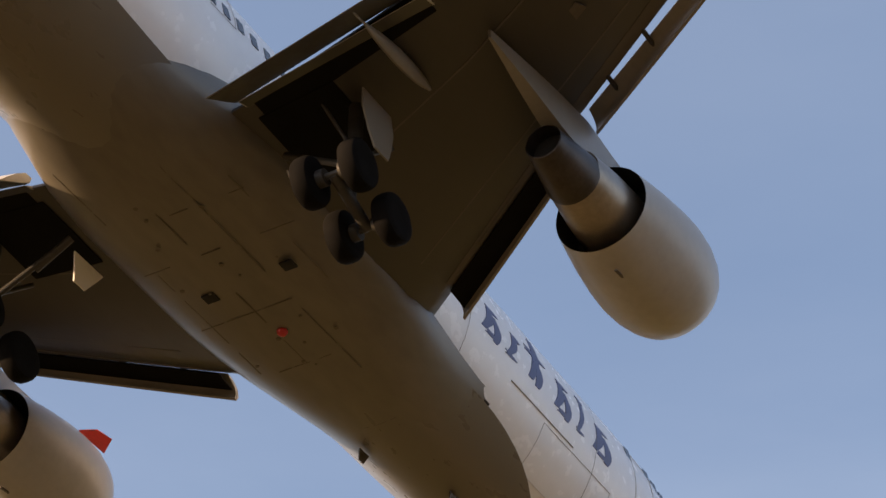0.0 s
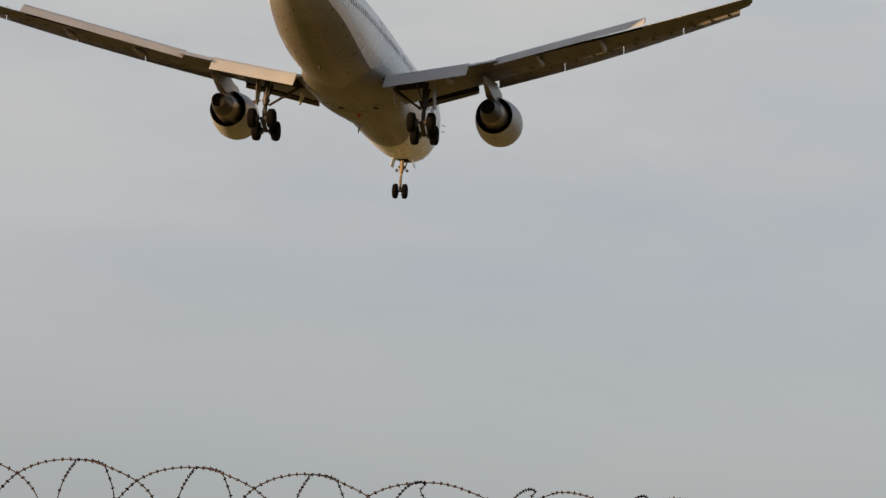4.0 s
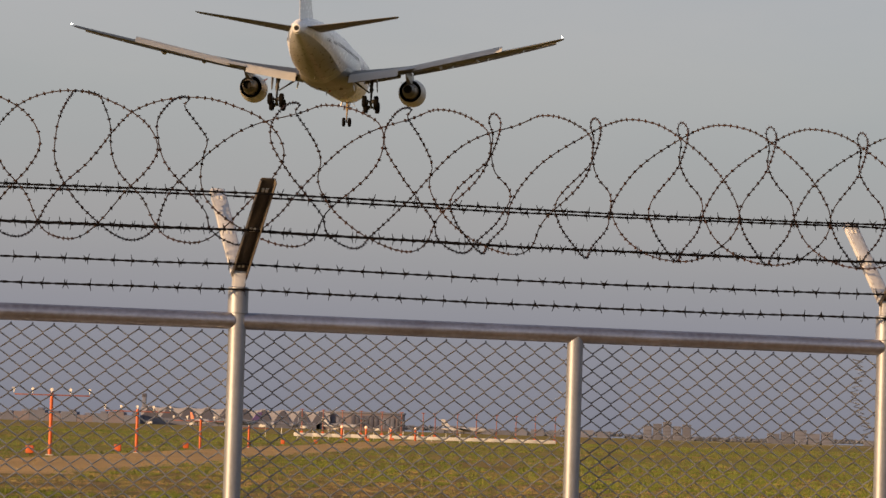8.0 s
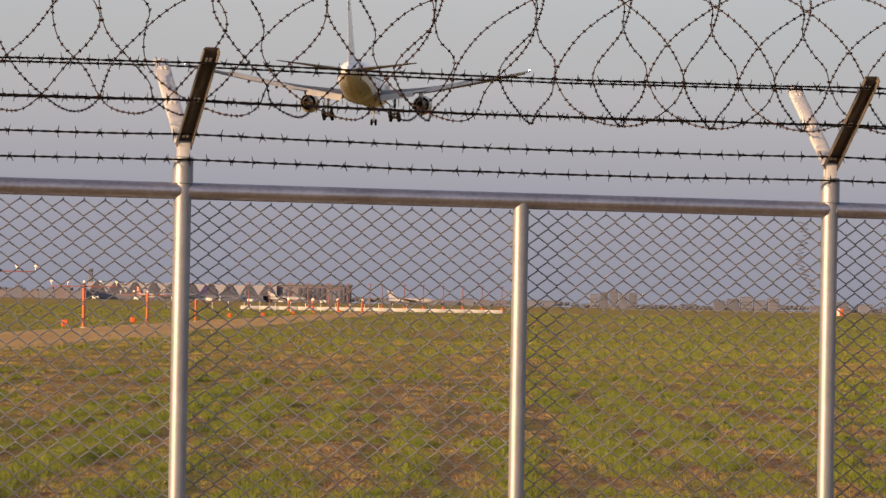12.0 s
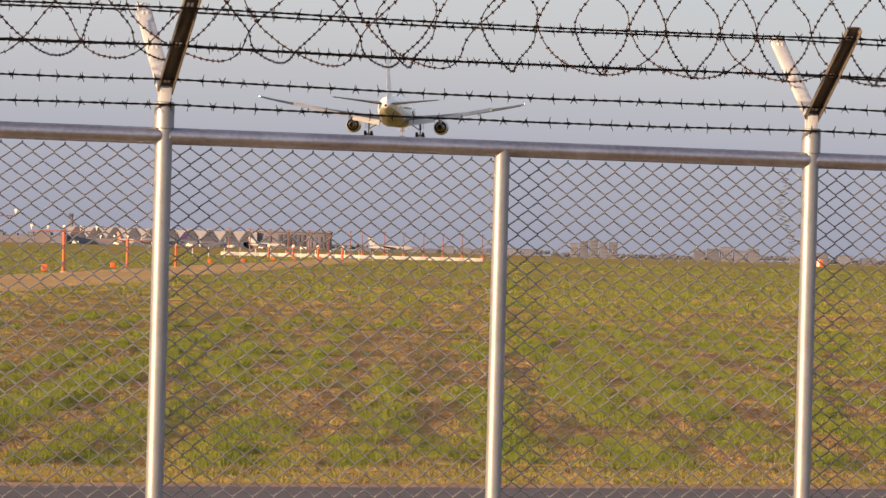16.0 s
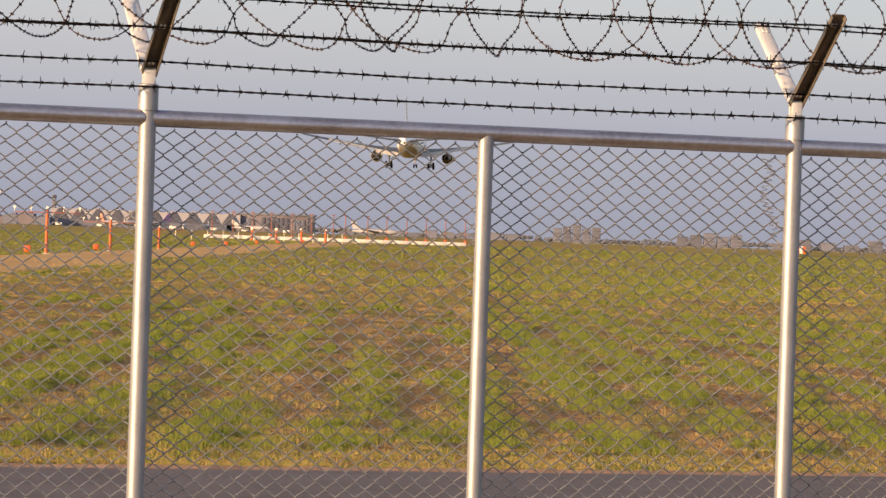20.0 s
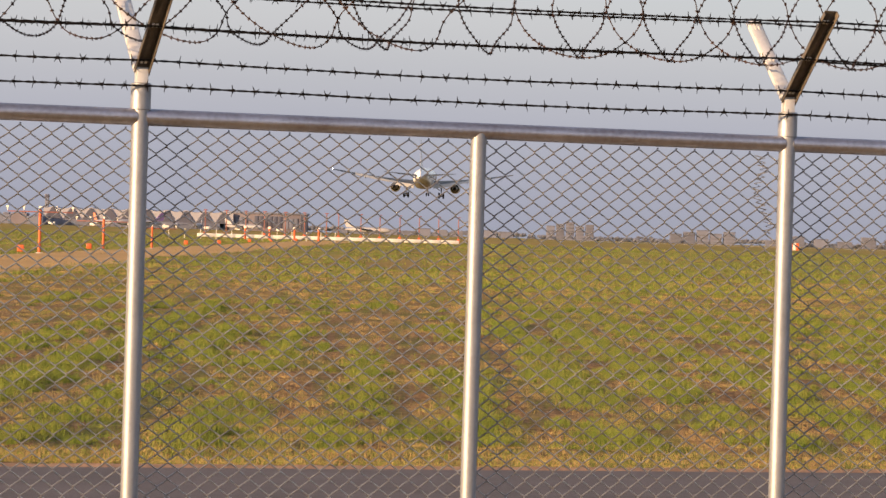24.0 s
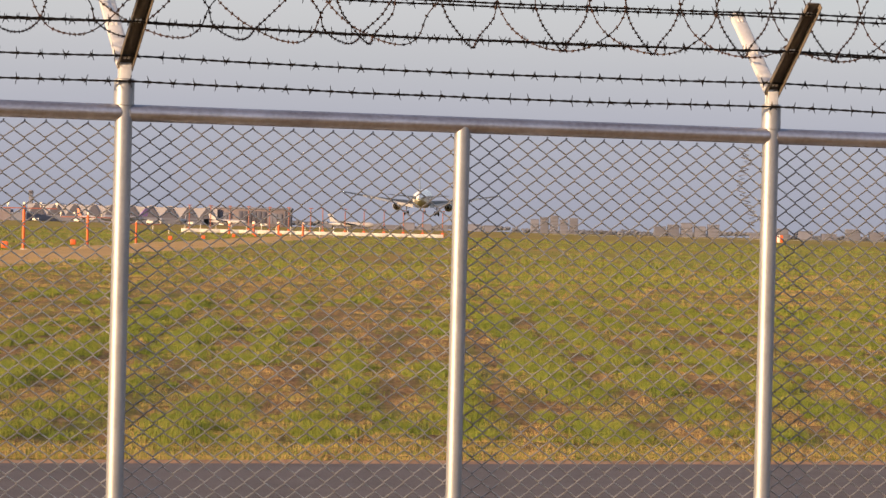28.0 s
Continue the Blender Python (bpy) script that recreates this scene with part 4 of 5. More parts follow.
for lx, ly, lh in ((-22.4, 159.5, 2.9), (-21.5, 186, 2.35), (-21.75, 223.5, 1.97), (-21.1, 253, 1.6)):
    pole_light(lx, ly, lh, -1.74, 1.74, 5)


def marker_box(x, y, s):
    bm = bmesh.new()
    block(bm, (s, s * 0.8, s), Matrix.Translation((0, 0, s * 0.75)), s * 0.12)
    ob = empty("light_box", Matrix.Translation((x, y, 0)), label="small orange junction box on a short leg in the grass", category="junction box", group="junction boxes")
    part("box", bm, M_ORANGE, ob, "orange painted box")
    part("leg", rod(bmesh.new(), (0, 0, -0.05), (0, 0, s * 0.4), 0.04), M_STRUT, ob, "short steel leg")
    return ob


for x, y, s in ((-23.1, 158, 0.36), (-22.25, 184, 0.36), (-22.4, 221, 0.34), (-21.8, 252, 0.32), (-22.9, 311, 0.36), (-22.0, 343, 0.36), (-22.9, 413, 0.36), (-22.4, 455, 0.36), (-21.9, 520, 0.36)):
    marker_box(x, y, s)


def lit_pole(x, y, h):
    """Short orange pole with a burning lamp."""
    top = empty("approach_lamp_pole", Matrix.Translation((x, y, 0)), label="short orange pole with a burning approach lamp", category="airfield light", group="burning approach lamps")
    part("pole", rod(bmesh.new(), (0, 0, -0.1), (0, 0, h), 0.2, 0.16, 10), M_ORANGE, top)
    bm = bmesh.new()
    bmesh.ops.create_icosphere(bm, subdivisions=2, radius=0.26, matrix=Matrix.Translation((0, 0, h + 0.2)))
    part("lamp", bm, M_APPLAMP, top, "burning pinkish-white lamp")


M_APPLAMP = mat("burning_lamp_glass", (1.0, 0.62, 0.42), 0.3, dark=0.95, emit=0.35)
for fx, fy in ((-31.8, 560), (-27.9, 560), (-23.9, 560), (-20.0, 560)):
    lit_pole(fx, fy, 1.7)


def localiser():
    """Row of tall orange antenna masts behind a long white fibreglass beam."""
    beam = empty("antenna_beam", label="long white beam on short legs in front of the antenna masts", category="antenna beam")
    a, b = Vector((-43.0, 610, 0.36)), Vector((2.8, 622, 0.36))
    n = 14
    for k in range(n):
        p, q = a.lerp(b, k / n), a.lerp(b, (k + 0.985) / n)
        bm = bmesh.new()
        d = q - p
        block(bm, (d.length, 0.5, 0.62), Matrix.Translation((p + q) / 2) @ Matrix.Rotation(math.atan2(d.y, d.x), 4, "Z"), 0.05)
        part("beam_segment", bm, M_WHITEP, beam, "white fibreglass beam segment")
        part("leg", rod(bmesh.new(), (p.x, p.y + 0.2, -0.2), (p.x, p.y + 0.2, p.z - 0.1), 0.08, sides=8), M_STRUT, beam)
    first = None
    xs = (515, 553, 588, 622, 660, 695, 735, 757, 798, 833, 870, 906, 942, 979)
    for c in xs:
        t = (c - 511) / 469
        p = a.lerp(b, t) + Vector((0, 14, 0))
        p.z = 0
        if first is None:
            first = empty("antenna_mast", label="thin orange antenna mast with a short crosspiece", category="mast", group="antenna masts")
            part("mast", rod(bmesh.new(), (0, 0, -0.3), (0, 0, 4.9), 0.1, 0.08, 8), M_MAST, first)
            bm = bmesh.new()
            block(bm, (0.7, 0.14, 0.14), Matrix.Translation((0, 0, 4.83)), 0.02)
            part("crosspiece", bm, M_MAST, first)
            bm = bmesh.new()
            block(bm, (0.5, 0.5, 0.9), Matrix.Translation((0, 0, 0.5)), 0.03)
            part("cabinet", bm, M_ORANGE, first, "orange cabinet at the mast foot")
            first.matrix_basis = Matrix.Translation(p)
        else:
            copy_thing(first, Matrix.Translation(p))
    # white stakes in front
    stake = None
    for k in range(16):
        x = -44 + 2.1 * k
        if stake is None:
            stake = tagged(part("stake", rod(bmesh.new(), (0, 0, -0.1), (0, 0, 1.5), 0.05, 0.04, 6), M_WHITEP), "thin white stake in the grass", "stake", group="white stakes")
            stake.location = (x, 500 + 3 * k, 0)
        else:
            copy_thing(stake, Matrix.Translation((x, 500 + 3 * k, 0)))


localiser()


def terminal():
    """Long concourse under a row of white membrane vaults with dark glazed ends."""
    Y, z0 = 3000.0, 0.0
    th = empty("terminal_concourse", label="long airport concourse under white membrane vaults with glazed ends", category="terminal building")
    bm = bmesh.new()
    block(bm, (270, 72, 5.5), Matrix.Translation((-327, Y + 30, 2.7)), 0.3)
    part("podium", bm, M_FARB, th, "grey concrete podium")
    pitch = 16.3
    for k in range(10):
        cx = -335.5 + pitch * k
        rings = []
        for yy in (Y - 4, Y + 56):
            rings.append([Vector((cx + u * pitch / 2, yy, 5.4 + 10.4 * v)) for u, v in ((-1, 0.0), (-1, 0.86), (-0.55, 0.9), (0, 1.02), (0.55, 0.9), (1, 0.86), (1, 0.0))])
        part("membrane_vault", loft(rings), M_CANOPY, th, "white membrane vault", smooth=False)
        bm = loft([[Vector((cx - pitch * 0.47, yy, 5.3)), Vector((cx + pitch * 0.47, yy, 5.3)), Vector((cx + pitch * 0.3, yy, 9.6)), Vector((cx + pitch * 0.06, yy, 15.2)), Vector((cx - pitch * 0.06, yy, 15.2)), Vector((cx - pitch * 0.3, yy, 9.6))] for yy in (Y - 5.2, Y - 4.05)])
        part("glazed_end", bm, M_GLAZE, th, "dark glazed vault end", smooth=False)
    # lower wings beyond the vaults, with roof plant and white parked shapes before them
    for k in range(9):
        w, h = 13.4, 6.2 + (k * 7 % 5) * 0.8
        ob = empty("airport_shed", label="low airport building beside the concourse, haze put into its colour", category="building", group="low airport buildings")
        bm = bmesh.new()
        block(bm, (w, 20, h), Matrix.Translation((0, 0, h / 2)), 0.2)
        part("wall", bm, M_PINK if k % 2 else M_FARB, ob, smooth=False)
        bm = bmesh.new()
        block(bm, (w * 0.4, 8, 2.0), Matrix.Translation((w * 0.15, 0, h + 0.9)), 0.2)
        part("roof_plant", bm, M_FARB, ob)
        ob.matrix_basis = Matrix.Translation((-456 + 13.5 * k, Y - 20, 0))
    for k in range(7):
        van = empty("service_vehicle", label="white service vehicle parked before the concourse", category="vehicle", group="service vehicles")
        bm = bmesh.new()
        block(bm, (5.5, 2.4, 2.2), Matrix.Translation((0, 0, 1.5)), 0.3)
        part("body", bm, M_WHITEP, van)
        for s in (-1.8, 1.8):
            part("wheel", rod(bmesh.new(), (s, -1.25, 0.45), (s, 1.25, 0.45), 0.45, sides=10), M_TYRE, van)
        van.matrix_basis = Matrix.Translation((-330 + 31 * k + (k * 13 % 9), Y - 60, 0))
    # office block at its end
    blk = empty("terminal_block", label="pinkish grey terminal block beside the vaults", category="building")
    bm = bmesh.new()
    block(bm, (70, 40, 15), Matrix.Translation((-153, Y + 20, 7.5)), 0.3)
    part("wall", bm, M_PINK, blk, "pinkish grey wall")
    bm = bmesh.new()
    block(bm, (72, 42, 1.5), Matrix.Translation((-153, Y + 20, 15.6)), 0.2)
    part("roof", bm, M_FARB, blk, "grey flat roof")
    for cx, w, z, h, paint in ((-176, 15, 7.0, 9.0, M_FARB), (-151, 24, 8.0, 10.0, M_GLAZE), (-131, 12, 7.0, 9.0, M_FARB), (-121.5, 4.5, 7.5, 13.0, M_GLAZE)):
        n = max(2, round(w / 4))
        for q in range(n):
            bm = bmesh.new()
            block(bm, (w / n - 0.5, 0.6, h), Matrix.Translation((cx + (q - (n - 1) / 2) * w / n, Y - 0.4, z)), 0.1)
            part("facade_panel", bm, paint, blk)
    tw = empty("control_tower", label="slender grey control tower above the terminal", category="tower")
    bm = block(bmesh.new(), (3.4, 5, 28), Matrix.Translation((-364, Y + 200, 14)), 0.2)
    part("shaft", bm, M_FARB, tw, "grey concrete slab shaft")
    bm = block(bmesh.new(), (4.0, 5.6, 2.6), Matrix.Translation((-364, Y + 200, 26.2)), 0.2)
    part("cab", bm, M_GLAZE, tw, "narrow glazed cab")


def parked_jet(x, y, turn, long, paint, words):
    """A far airliner standing on the apron: body, wings, tailplane, coloured fin."""
    top = empty("parked_airliner", Matrix.Translation((x, y, 0)) @ Matrix.Rotation(radians(turn), 4, "Z"), label=words, category="aeroplane", group="parked airliners")
    r = long * 0.055
    body = spun([(long * (t - 0.5), r * k) for t, k in ((0, 0.1), (0.03, 0.55), (0.1, 0.92), (0.18, 1), (0.66, 1), (0.8, 0.78), (0.93, 0.4), (1, 0.12))], 0, r + 1.6, 20)
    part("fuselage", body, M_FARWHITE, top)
    for sd in (-1, 1):
        bm = loft([[Vector((sd * a, b, r + 1.0 + abs(a) * 0.1)), Vector((sd * a, b + c, r + 1.0 + abs(a) * 0.1)), Vector((sd * a, b + c, r + 1.5 + abs(a) * 0.1)), Vector((sd * a, b, r + 1.5 + abs(a) * 0.1))] for a, b, c in ((r * 0.6, -long * 0.12, long * 0.2), (long * 0.45, long * 0.1, long * 0.05))])
        part("wing", bm, M_FARB, top, smooth=False)
        part("wheel_leg", rod(bmesh.new(), (sd * r, 0, 0), (sd * r, 0, r + 1.0), 0.35, sides=8), M_STRUT, top)
    part("wheel_leg", rod(bmesh.new(), (0, -long * 0.38, 0), (0, -long * 0.38, r + 1.0), 0.25, sides=8), M_STRUT, top)
    bm = loft([[Vector((-0.3, b, z)), Vector((0.3, b, z)), Vector((0.3, c, z)), Vector((-0.3, c, z))] for b, c, z in ((long * 0.3, long * 0.47, r * 2 + 1.2), (long * 0.43, long * 0.52, r * 2 + 1.4 + long * 0.15))])
    part("fin", bm, paint, top, "coloured tail fin", smooth=False)


# pink facade and far white paint, both dimmed and blued for haze
M_PINK = mat("hazed_pinkish_facade", (0.165, 0.15, 0.185), 0.85, scale=0.05, fine=1)
M_FARWHITE = mat("hazed_white_paint", (0.30, 0.31, 0.36), 0.5, scale=0.1, fine=1)
M_FIN_A = mat("salmon_fin_paint", (0.62, 0.24, 0.15), 0.5, scale=0.2, fine=1)
M_FIN_B = mat("violet_fin_paint", (0.22, 0.14, 0.34), 0.5, scale=0.2, fine=1)
for jx, turn, long, paint, words in ((-283, 30, 38, M_FIN_A, "white airliner with a salmon fin parked far across the apron"), (-252, -60, 44, M_FIN_B, "white airliner with a violet fin parked far across the apron"),
                                     (-222, 8, 30, M_FARWHITE, "white airliner parked nose-on far across the apron"), (-203, -6, 30, M_FARWHITE, "white airliner parked nose-on far across the apron"),
                                     (-166, 70, 34, M_FARWHITE, "white airliner parked before the terminal block"), (-63, 75, 40, M_FARWHITE, "white airliner standing far off by the runway")):
    parked_jet(jx, 2900, turn, long, paint, words)
terminal()


def far_buildings():
    """Blocks and low sheds along the far side of the airfield, haze in their colours."""
    rng = random.Random(12)
    spots = [(104 + 9.5 * k, 3400, 8 + 0, 13 + (k % 3) * 2.0) for k in range(5)]
    spots += [(226 + 13 * k, 3400, 11, 9 + (k * 7 % 5)) for k in range(5)] + [(330 + 24 * k, 3500, 14, 5 + (k * 5 % 7)) for k in range(10)]
    spots += [(-105 + 17 * k, 3600, 13, 4 + (k * 3 % 4)) for k in range(11)]
    for x, y, w, h in spots:
        b = empty("far_building", Matrix.Translation((x, y, 0)), label="distant city building, haze put into its blue-grey colour", category="building", group="distant buildings")
        bm = bmesh.new()
        block(bm, (w, w, h), Matrix.Translation((0, 0, h / 2)), 0.15)
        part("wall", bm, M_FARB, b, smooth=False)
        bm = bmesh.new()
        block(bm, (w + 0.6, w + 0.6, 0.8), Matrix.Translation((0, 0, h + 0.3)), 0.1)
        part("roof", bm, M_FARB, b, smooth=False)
        if h > 8:
            for r in range(int(h / 3.4)):
                bm = bmesh.new()
                block(bm, (w * 0.86, 0.4, 1.2), Matrix.Translation((0, -w / 2 - 0.1, 2.2 + 3.3 * r)), 0.05)
                part("window_band", bm, M_FARWIN, b)


far_buildings()


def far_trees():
    """Low hedge of far trees, many small crowns, haze put into their colour."""
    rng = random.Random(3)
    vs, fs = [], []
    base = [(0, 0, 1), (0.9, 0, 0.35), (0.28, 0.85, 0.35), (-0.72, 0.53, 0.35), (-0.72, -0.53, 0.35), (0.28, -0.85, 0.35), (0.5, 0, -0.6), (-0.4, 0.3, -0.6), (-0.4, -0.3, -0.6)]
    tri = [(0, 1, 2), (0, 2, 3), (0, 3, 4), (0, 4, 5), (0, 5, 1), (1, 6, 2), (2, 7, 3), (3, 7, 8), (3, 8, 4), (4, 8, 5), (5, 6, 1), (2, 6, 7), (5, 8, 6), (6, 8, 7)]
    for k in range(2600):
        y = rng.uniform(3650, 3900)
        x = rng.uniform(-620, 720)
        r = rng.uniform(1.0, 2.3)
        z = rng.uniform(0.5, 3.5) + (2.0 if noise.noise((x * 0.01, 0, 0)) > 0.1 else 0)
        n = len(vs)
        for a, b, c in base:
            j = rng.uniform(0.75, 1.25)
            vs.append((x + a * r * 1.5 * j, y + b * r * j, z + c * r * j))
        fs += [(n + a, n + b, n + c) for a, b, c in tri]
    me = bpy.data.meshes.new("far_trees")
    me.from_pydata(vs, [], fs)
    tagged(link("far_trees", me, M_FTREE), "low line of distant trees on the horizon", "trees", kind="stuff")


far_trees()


def strips():
    """The pale runway far to the right."""
    bm = bmesh.new()
    block(bm, (1500, 55, 0.1), Matrix.Translation((830, 2300, 0.08)) @ Matrix.Rotation(radians(2), 4, "Z"))
    tagged(part("runway", bm, M_RUNWAY, smooth=False), "pale grey runway surface far across the field", "runway", kind="structure")


M_RUNWAY = mat("pale_runway_concrete", (0.36, 0.36, 0.35), 0.8, scale=0.02, fine=0.3)
strips()


def runway_marker(x, y, w, h):
    ob = empty("runway_sign", Matrix.Translation((x, y, 0)), label="small red and white striped airfield hut", category="hut", group="striped huts")
    for k in range(3):
        bm = bmesh.new()
        block(bm, (w / 3, 2, h), Matrix.Translation((-w / 3 + k * w / 3, 0, h / 2)), 0.03)
        part("panel", bm, M_ORANGE if k % 2 == 0 else M_WHITEP, ob)


runway_marker(115.5, 1150, 3.0, 2.4)


def sandy_strip():
    """Bare sandy ground along the approach lights, with ragged edges."""
    rows = []
    y = 97.0
    while y < 585:
        a = -21.8 - 1.0 * noise.noise((y * 0.02, 0, 1)) - 0.8 * noise.noise((y * 0.2, 0, 2))
        b = -14.2 + 1.6 * noise.noise((y * 0.03, 0, 5)) + 0.9 * noise.noise((y * 0.23, 0, 6))
        k = min(1.0, (y - 97) / 9)
        b = a + (b - a) * k ** 0.5
        rows.append([Vector((a, y, -0.06)), Vector((a + 0.2, y, 0.022)), Vector((b - 0.2, y, 0.022)), Vector((b, y, -0.06))])
        y += 1.5 if y < 200 else 4.0
    tagged(part("bare_strip", loft(rows), M_SAND, smooth=False), "bare sandy strip in the grass along the approach lights", "ground", kind="structure")


M_SAND = mat("dry_sandy_soil", (0.50, 0.32, 0.14), 0.95, dark=0.75, scale=0.25, fine=6, bump=0.3, stretch=(1, 0.3, 1), spec=0.1)
sandy_strip()


# ---------- turf blades ----------
def blade_mat(name, a, b, c):
    m = bpy.data.materials.new(name)
    m.use_nodes = True
    nt = m.node_tree
    N, L = nt.nodes, nt.links
    bs = N["Principled BSDF"]
    bs.inputs["Roughness"].default_value = 0.75
    bs.inputs["Specular IOR Level"].default_value = 0.2
    g = N.new("ShaderNodeNewGeometry")
    r = N.new("ShaderNodeValToRGB")
    e = r.color_ramp.elements
    e[0].position, e[0].color = 0.0, (*a, 1)
    e[1].position, e[1].color = 1.0, (*c, 1)
    k = e.new(0.5)
    k.color = (*b, 1)
    tc = N.new("ShaderNodeTexCoord")
    nz = N.new("ShaderNodeTexNoise")
    nz.inputs["Scale"].default_value, nz.inputs["Detail"].default_value = 2.2, 5
    L.new(tc.outputs["Object"], nz.inputs["Vector"])
    mx = N.new("ShaderNodeMath")
    mx.operation = "MULTIPLY_ADD"
    mx.use_clamp = True
    L.new(g.outputs["Random Per Island"], mx.inputs[0])
    mx.inputs[1].default_value = 0.55
    ad = N.new("ShaderNodeMath")
    ad.operation = "MULTIPLY_ADD"
    L.new(nz.outputs["Fac"], ad.inputs[0])
    ad.inputs[1].default_value, ad.inputs[2].default_value = 1.6, -0.55
    L.new(ad.outputs[0], mx.inputs[2])
    L.new(mx.outputs[0], r.inputs[0])
    L.new(r.outputs[0], bs.inputs["Base Color"])
    return m


M_GREEN = blade_mat("green_grass_blades", (0.045, 0.082, 0.011), (0.12, 0.168, 0.025), (0.27, 0.25, 0.065))
M_STRAW = blade_mat("dry_grass_blades", (0.17, 0.105, 0.047), (0.38, 0.27, 0.12), (0.28, 0.25, 0.08))


def scatter(name, material, want, count, hmin, hmax, width, blades, label, seed, y0=24.0, yr=130.0, power=1.75):
    """Tufts of pointed blades where want(x, y) allows, thinning with distance."""
    rng = np.random.RandomState(seed)
    y = y0 + yr * rng.rand(count * 3) ** power
    x = -0.185 * y - 1.0 + rng.rand(count * 3) * (0.33 * y + 2.0)
    keep = [i for i in range(len(x)) if y[i] > EDGE_A + EDGE_SLOPE * x[i] + 0.28 and want(x[i], y[i])][:count]
    x, y = x[keep], y[keep]
    n = len(x)
    gx, gy = np.repeat(x, blades), np.repeat(y, blades)
    m = n * blades
    gz = np.repeat(np.array([ground_h(a, b) for a, b in zip(x, y)]), blades)
    far = np.clip((gy - 30) / 90, 0, 6)
    sp = 0.036 + 0.08 * far
    gx = gx + rng.normal(0, 1, m) * sp
    gy = gy + rng.normal(0, 1, m) * sp
    h = (hmin + (hmax - hmin) * rng.rand(m)) * np.repeat(0.5 + 1.1 * rng.rand(n) ** 2, blades)
    w = width * (0.7 + 0.6 * rng.rand(m)) * (1 + 2.2 * far)
    ang = rng.rand(m) * math.pi
    lean, la = h * (0.25 + 0.9 * rng.rand(m)), rng.rand(m) * 2 * math.pi
    co = np.empty((m, 3, 3))
    for k, s in ((0, -1), (1, 1)):
        co[:, k, 0] = gx + s * w * np.cos(ang) / 2
        co[:, k, 1] = gy + s * w * np.sin(ang) / 2
        co[:, k, 2] = gz - 0.05
    co[:, 2, 0] = gx + lean * np.cos(la)
    co[:, 2, 1] = gy + lean * np.sin(la)
    co[:, 2, 2] = gz + h
    return blades_mesh(name, co, material, label)


def mown_row(x, y):
    """1 in the middle of a mowing row, 0 in the gap beside it."""
    m = x + 0.014 * y + 0.18 * noise.noise((y * 0.03, 3.3, 0)) + 0.12 * noise.noise((x * 0.8, y * 0.3, 1))
    gap = abs(((m - 1.96) / 1.15 + 0.5) % 1.0 - 0.5)
    return math.exp(-(gap / 0.2) ** 2)


def clumps(name, y0, y1, count, power, tufts, blades, size, hmax, label, seed):
    """Domed clumps of green grass, thicker along mowing rows and in a band behind the verge."""
    rng = np.random.RandomState(seed)
    cx, cy, cr = [], [], []
    while len(cx) < count:
        y = y0 + (y1 - y0) * rng.rand() ** power
        x = -0.185 * y - 1.0 + rng.rand() * (0.33 * y + 2.0)
        d = y - EDGE_A - EDGE_SLOPE * x
        row = mown_row(x, y)
        rich = 0.42 + 1.1 * noise.noise((x * 0.35, y * 0.05, 9)) + 0.6 * noise.noise((x * 1.1, y * 0.15, 4))
        if x > 0.8 + 0.005 * y:
            rich += 0.35
        elif d < 10.0:
            rich -= 0.34
        if 2.2 < d < 4.4:
            rich += (0.35 if x > -1.5 else 0.1) * math.exp(-((d - 3.3) / 0.6) ** 2)
        if d < 2.3 or dry_strip(x, y) or rng.rand() > (0.07 + 0.93 * row) * rich:
            continue
        cx.append(x)
        cy.append(y)
        cr.append(size * (0.45 + 1.0 * rng.rand() ** 2) * (0.75 + 0.5 * row))
    cx, cy, cr = np.array(cx), np.array(cy), np.array(cr)
    n = count * tufts * blades
    R = np.repeat(cr, tufts)
    u, v = rng.normal(0, 0.5, count * tufts), rng.normal(0, 0.5, count * tufts)
    tx, ty = np.repeat(cx, tufts) + u * R, np.repeat(cy, tufts) + v * R * 3.0
    top = np.exp(-(u * u + v * v)) * (R / size) ** 0.5
    gz = np.repeat(np.array([ground_h(a, b) for a, b in zip(tx, ty)]), blades)
    gx = np.repeat(tx, blades) + rng.normal(0, 0.016, n)
    gy = np.repeat(ty, blades) + rng.normal(0, 0.03, n)
    far = np.clip((gy - 30) / 90, 0, 6)
    h = hmax * np.repeat(0.3 + 0.7 * top, blades) * (0.55 + 0.6 * rng.rand(n))
    w = 0.0058 * (0.7 + 0.6 * rng.rand(n)) * (1 + 2.2 * far)
    ang, la = rng.rand(n) * math.pi, rng.rand(n) * 2 * math.pi
    lean = h * (0.2 + 0.8 * rng.rand(n))
    co = np.empty((n, 3, 3))
    for k, sgn in ((0, -1), (1, 1)):
        co[:, k, 0] = gx + sgn * w * np.cos(ang) / 2
        co[:, k, 1] = gy + sgn * w * np.sin(ang) / 2
        co[:, k, 2] = gz - 0.04
    co[:, 2, 0], co[:, 2, 1], co[:, 2, 2] = gx + lean * np.cos(la), gy + lean * np.sin(la), gz + h
    return blades_mesh(name, co, M_GREEN, label)


def blades_mesh(name, co, material, label):
    m = len(co)
    me = bpy.data.meshes.new(name)
    me.vertices.add(m * 3)
    me.vertices.foreach_set("co", co.ravel())
    me.loops.add(m * 3)
    me.loops.foreach_set("vertex_index", np.arange(m * 3, dtype=np.int32))
    me.polygons.add(m)
    me.polygons.foreach_set("loop_start", np.arange(0, m * 3, 3, dtype=np.int32))
    me.update()
    me.validate()
    return tagged(link(name, me, material, None, "", False), label, "grass", kind="stuff")


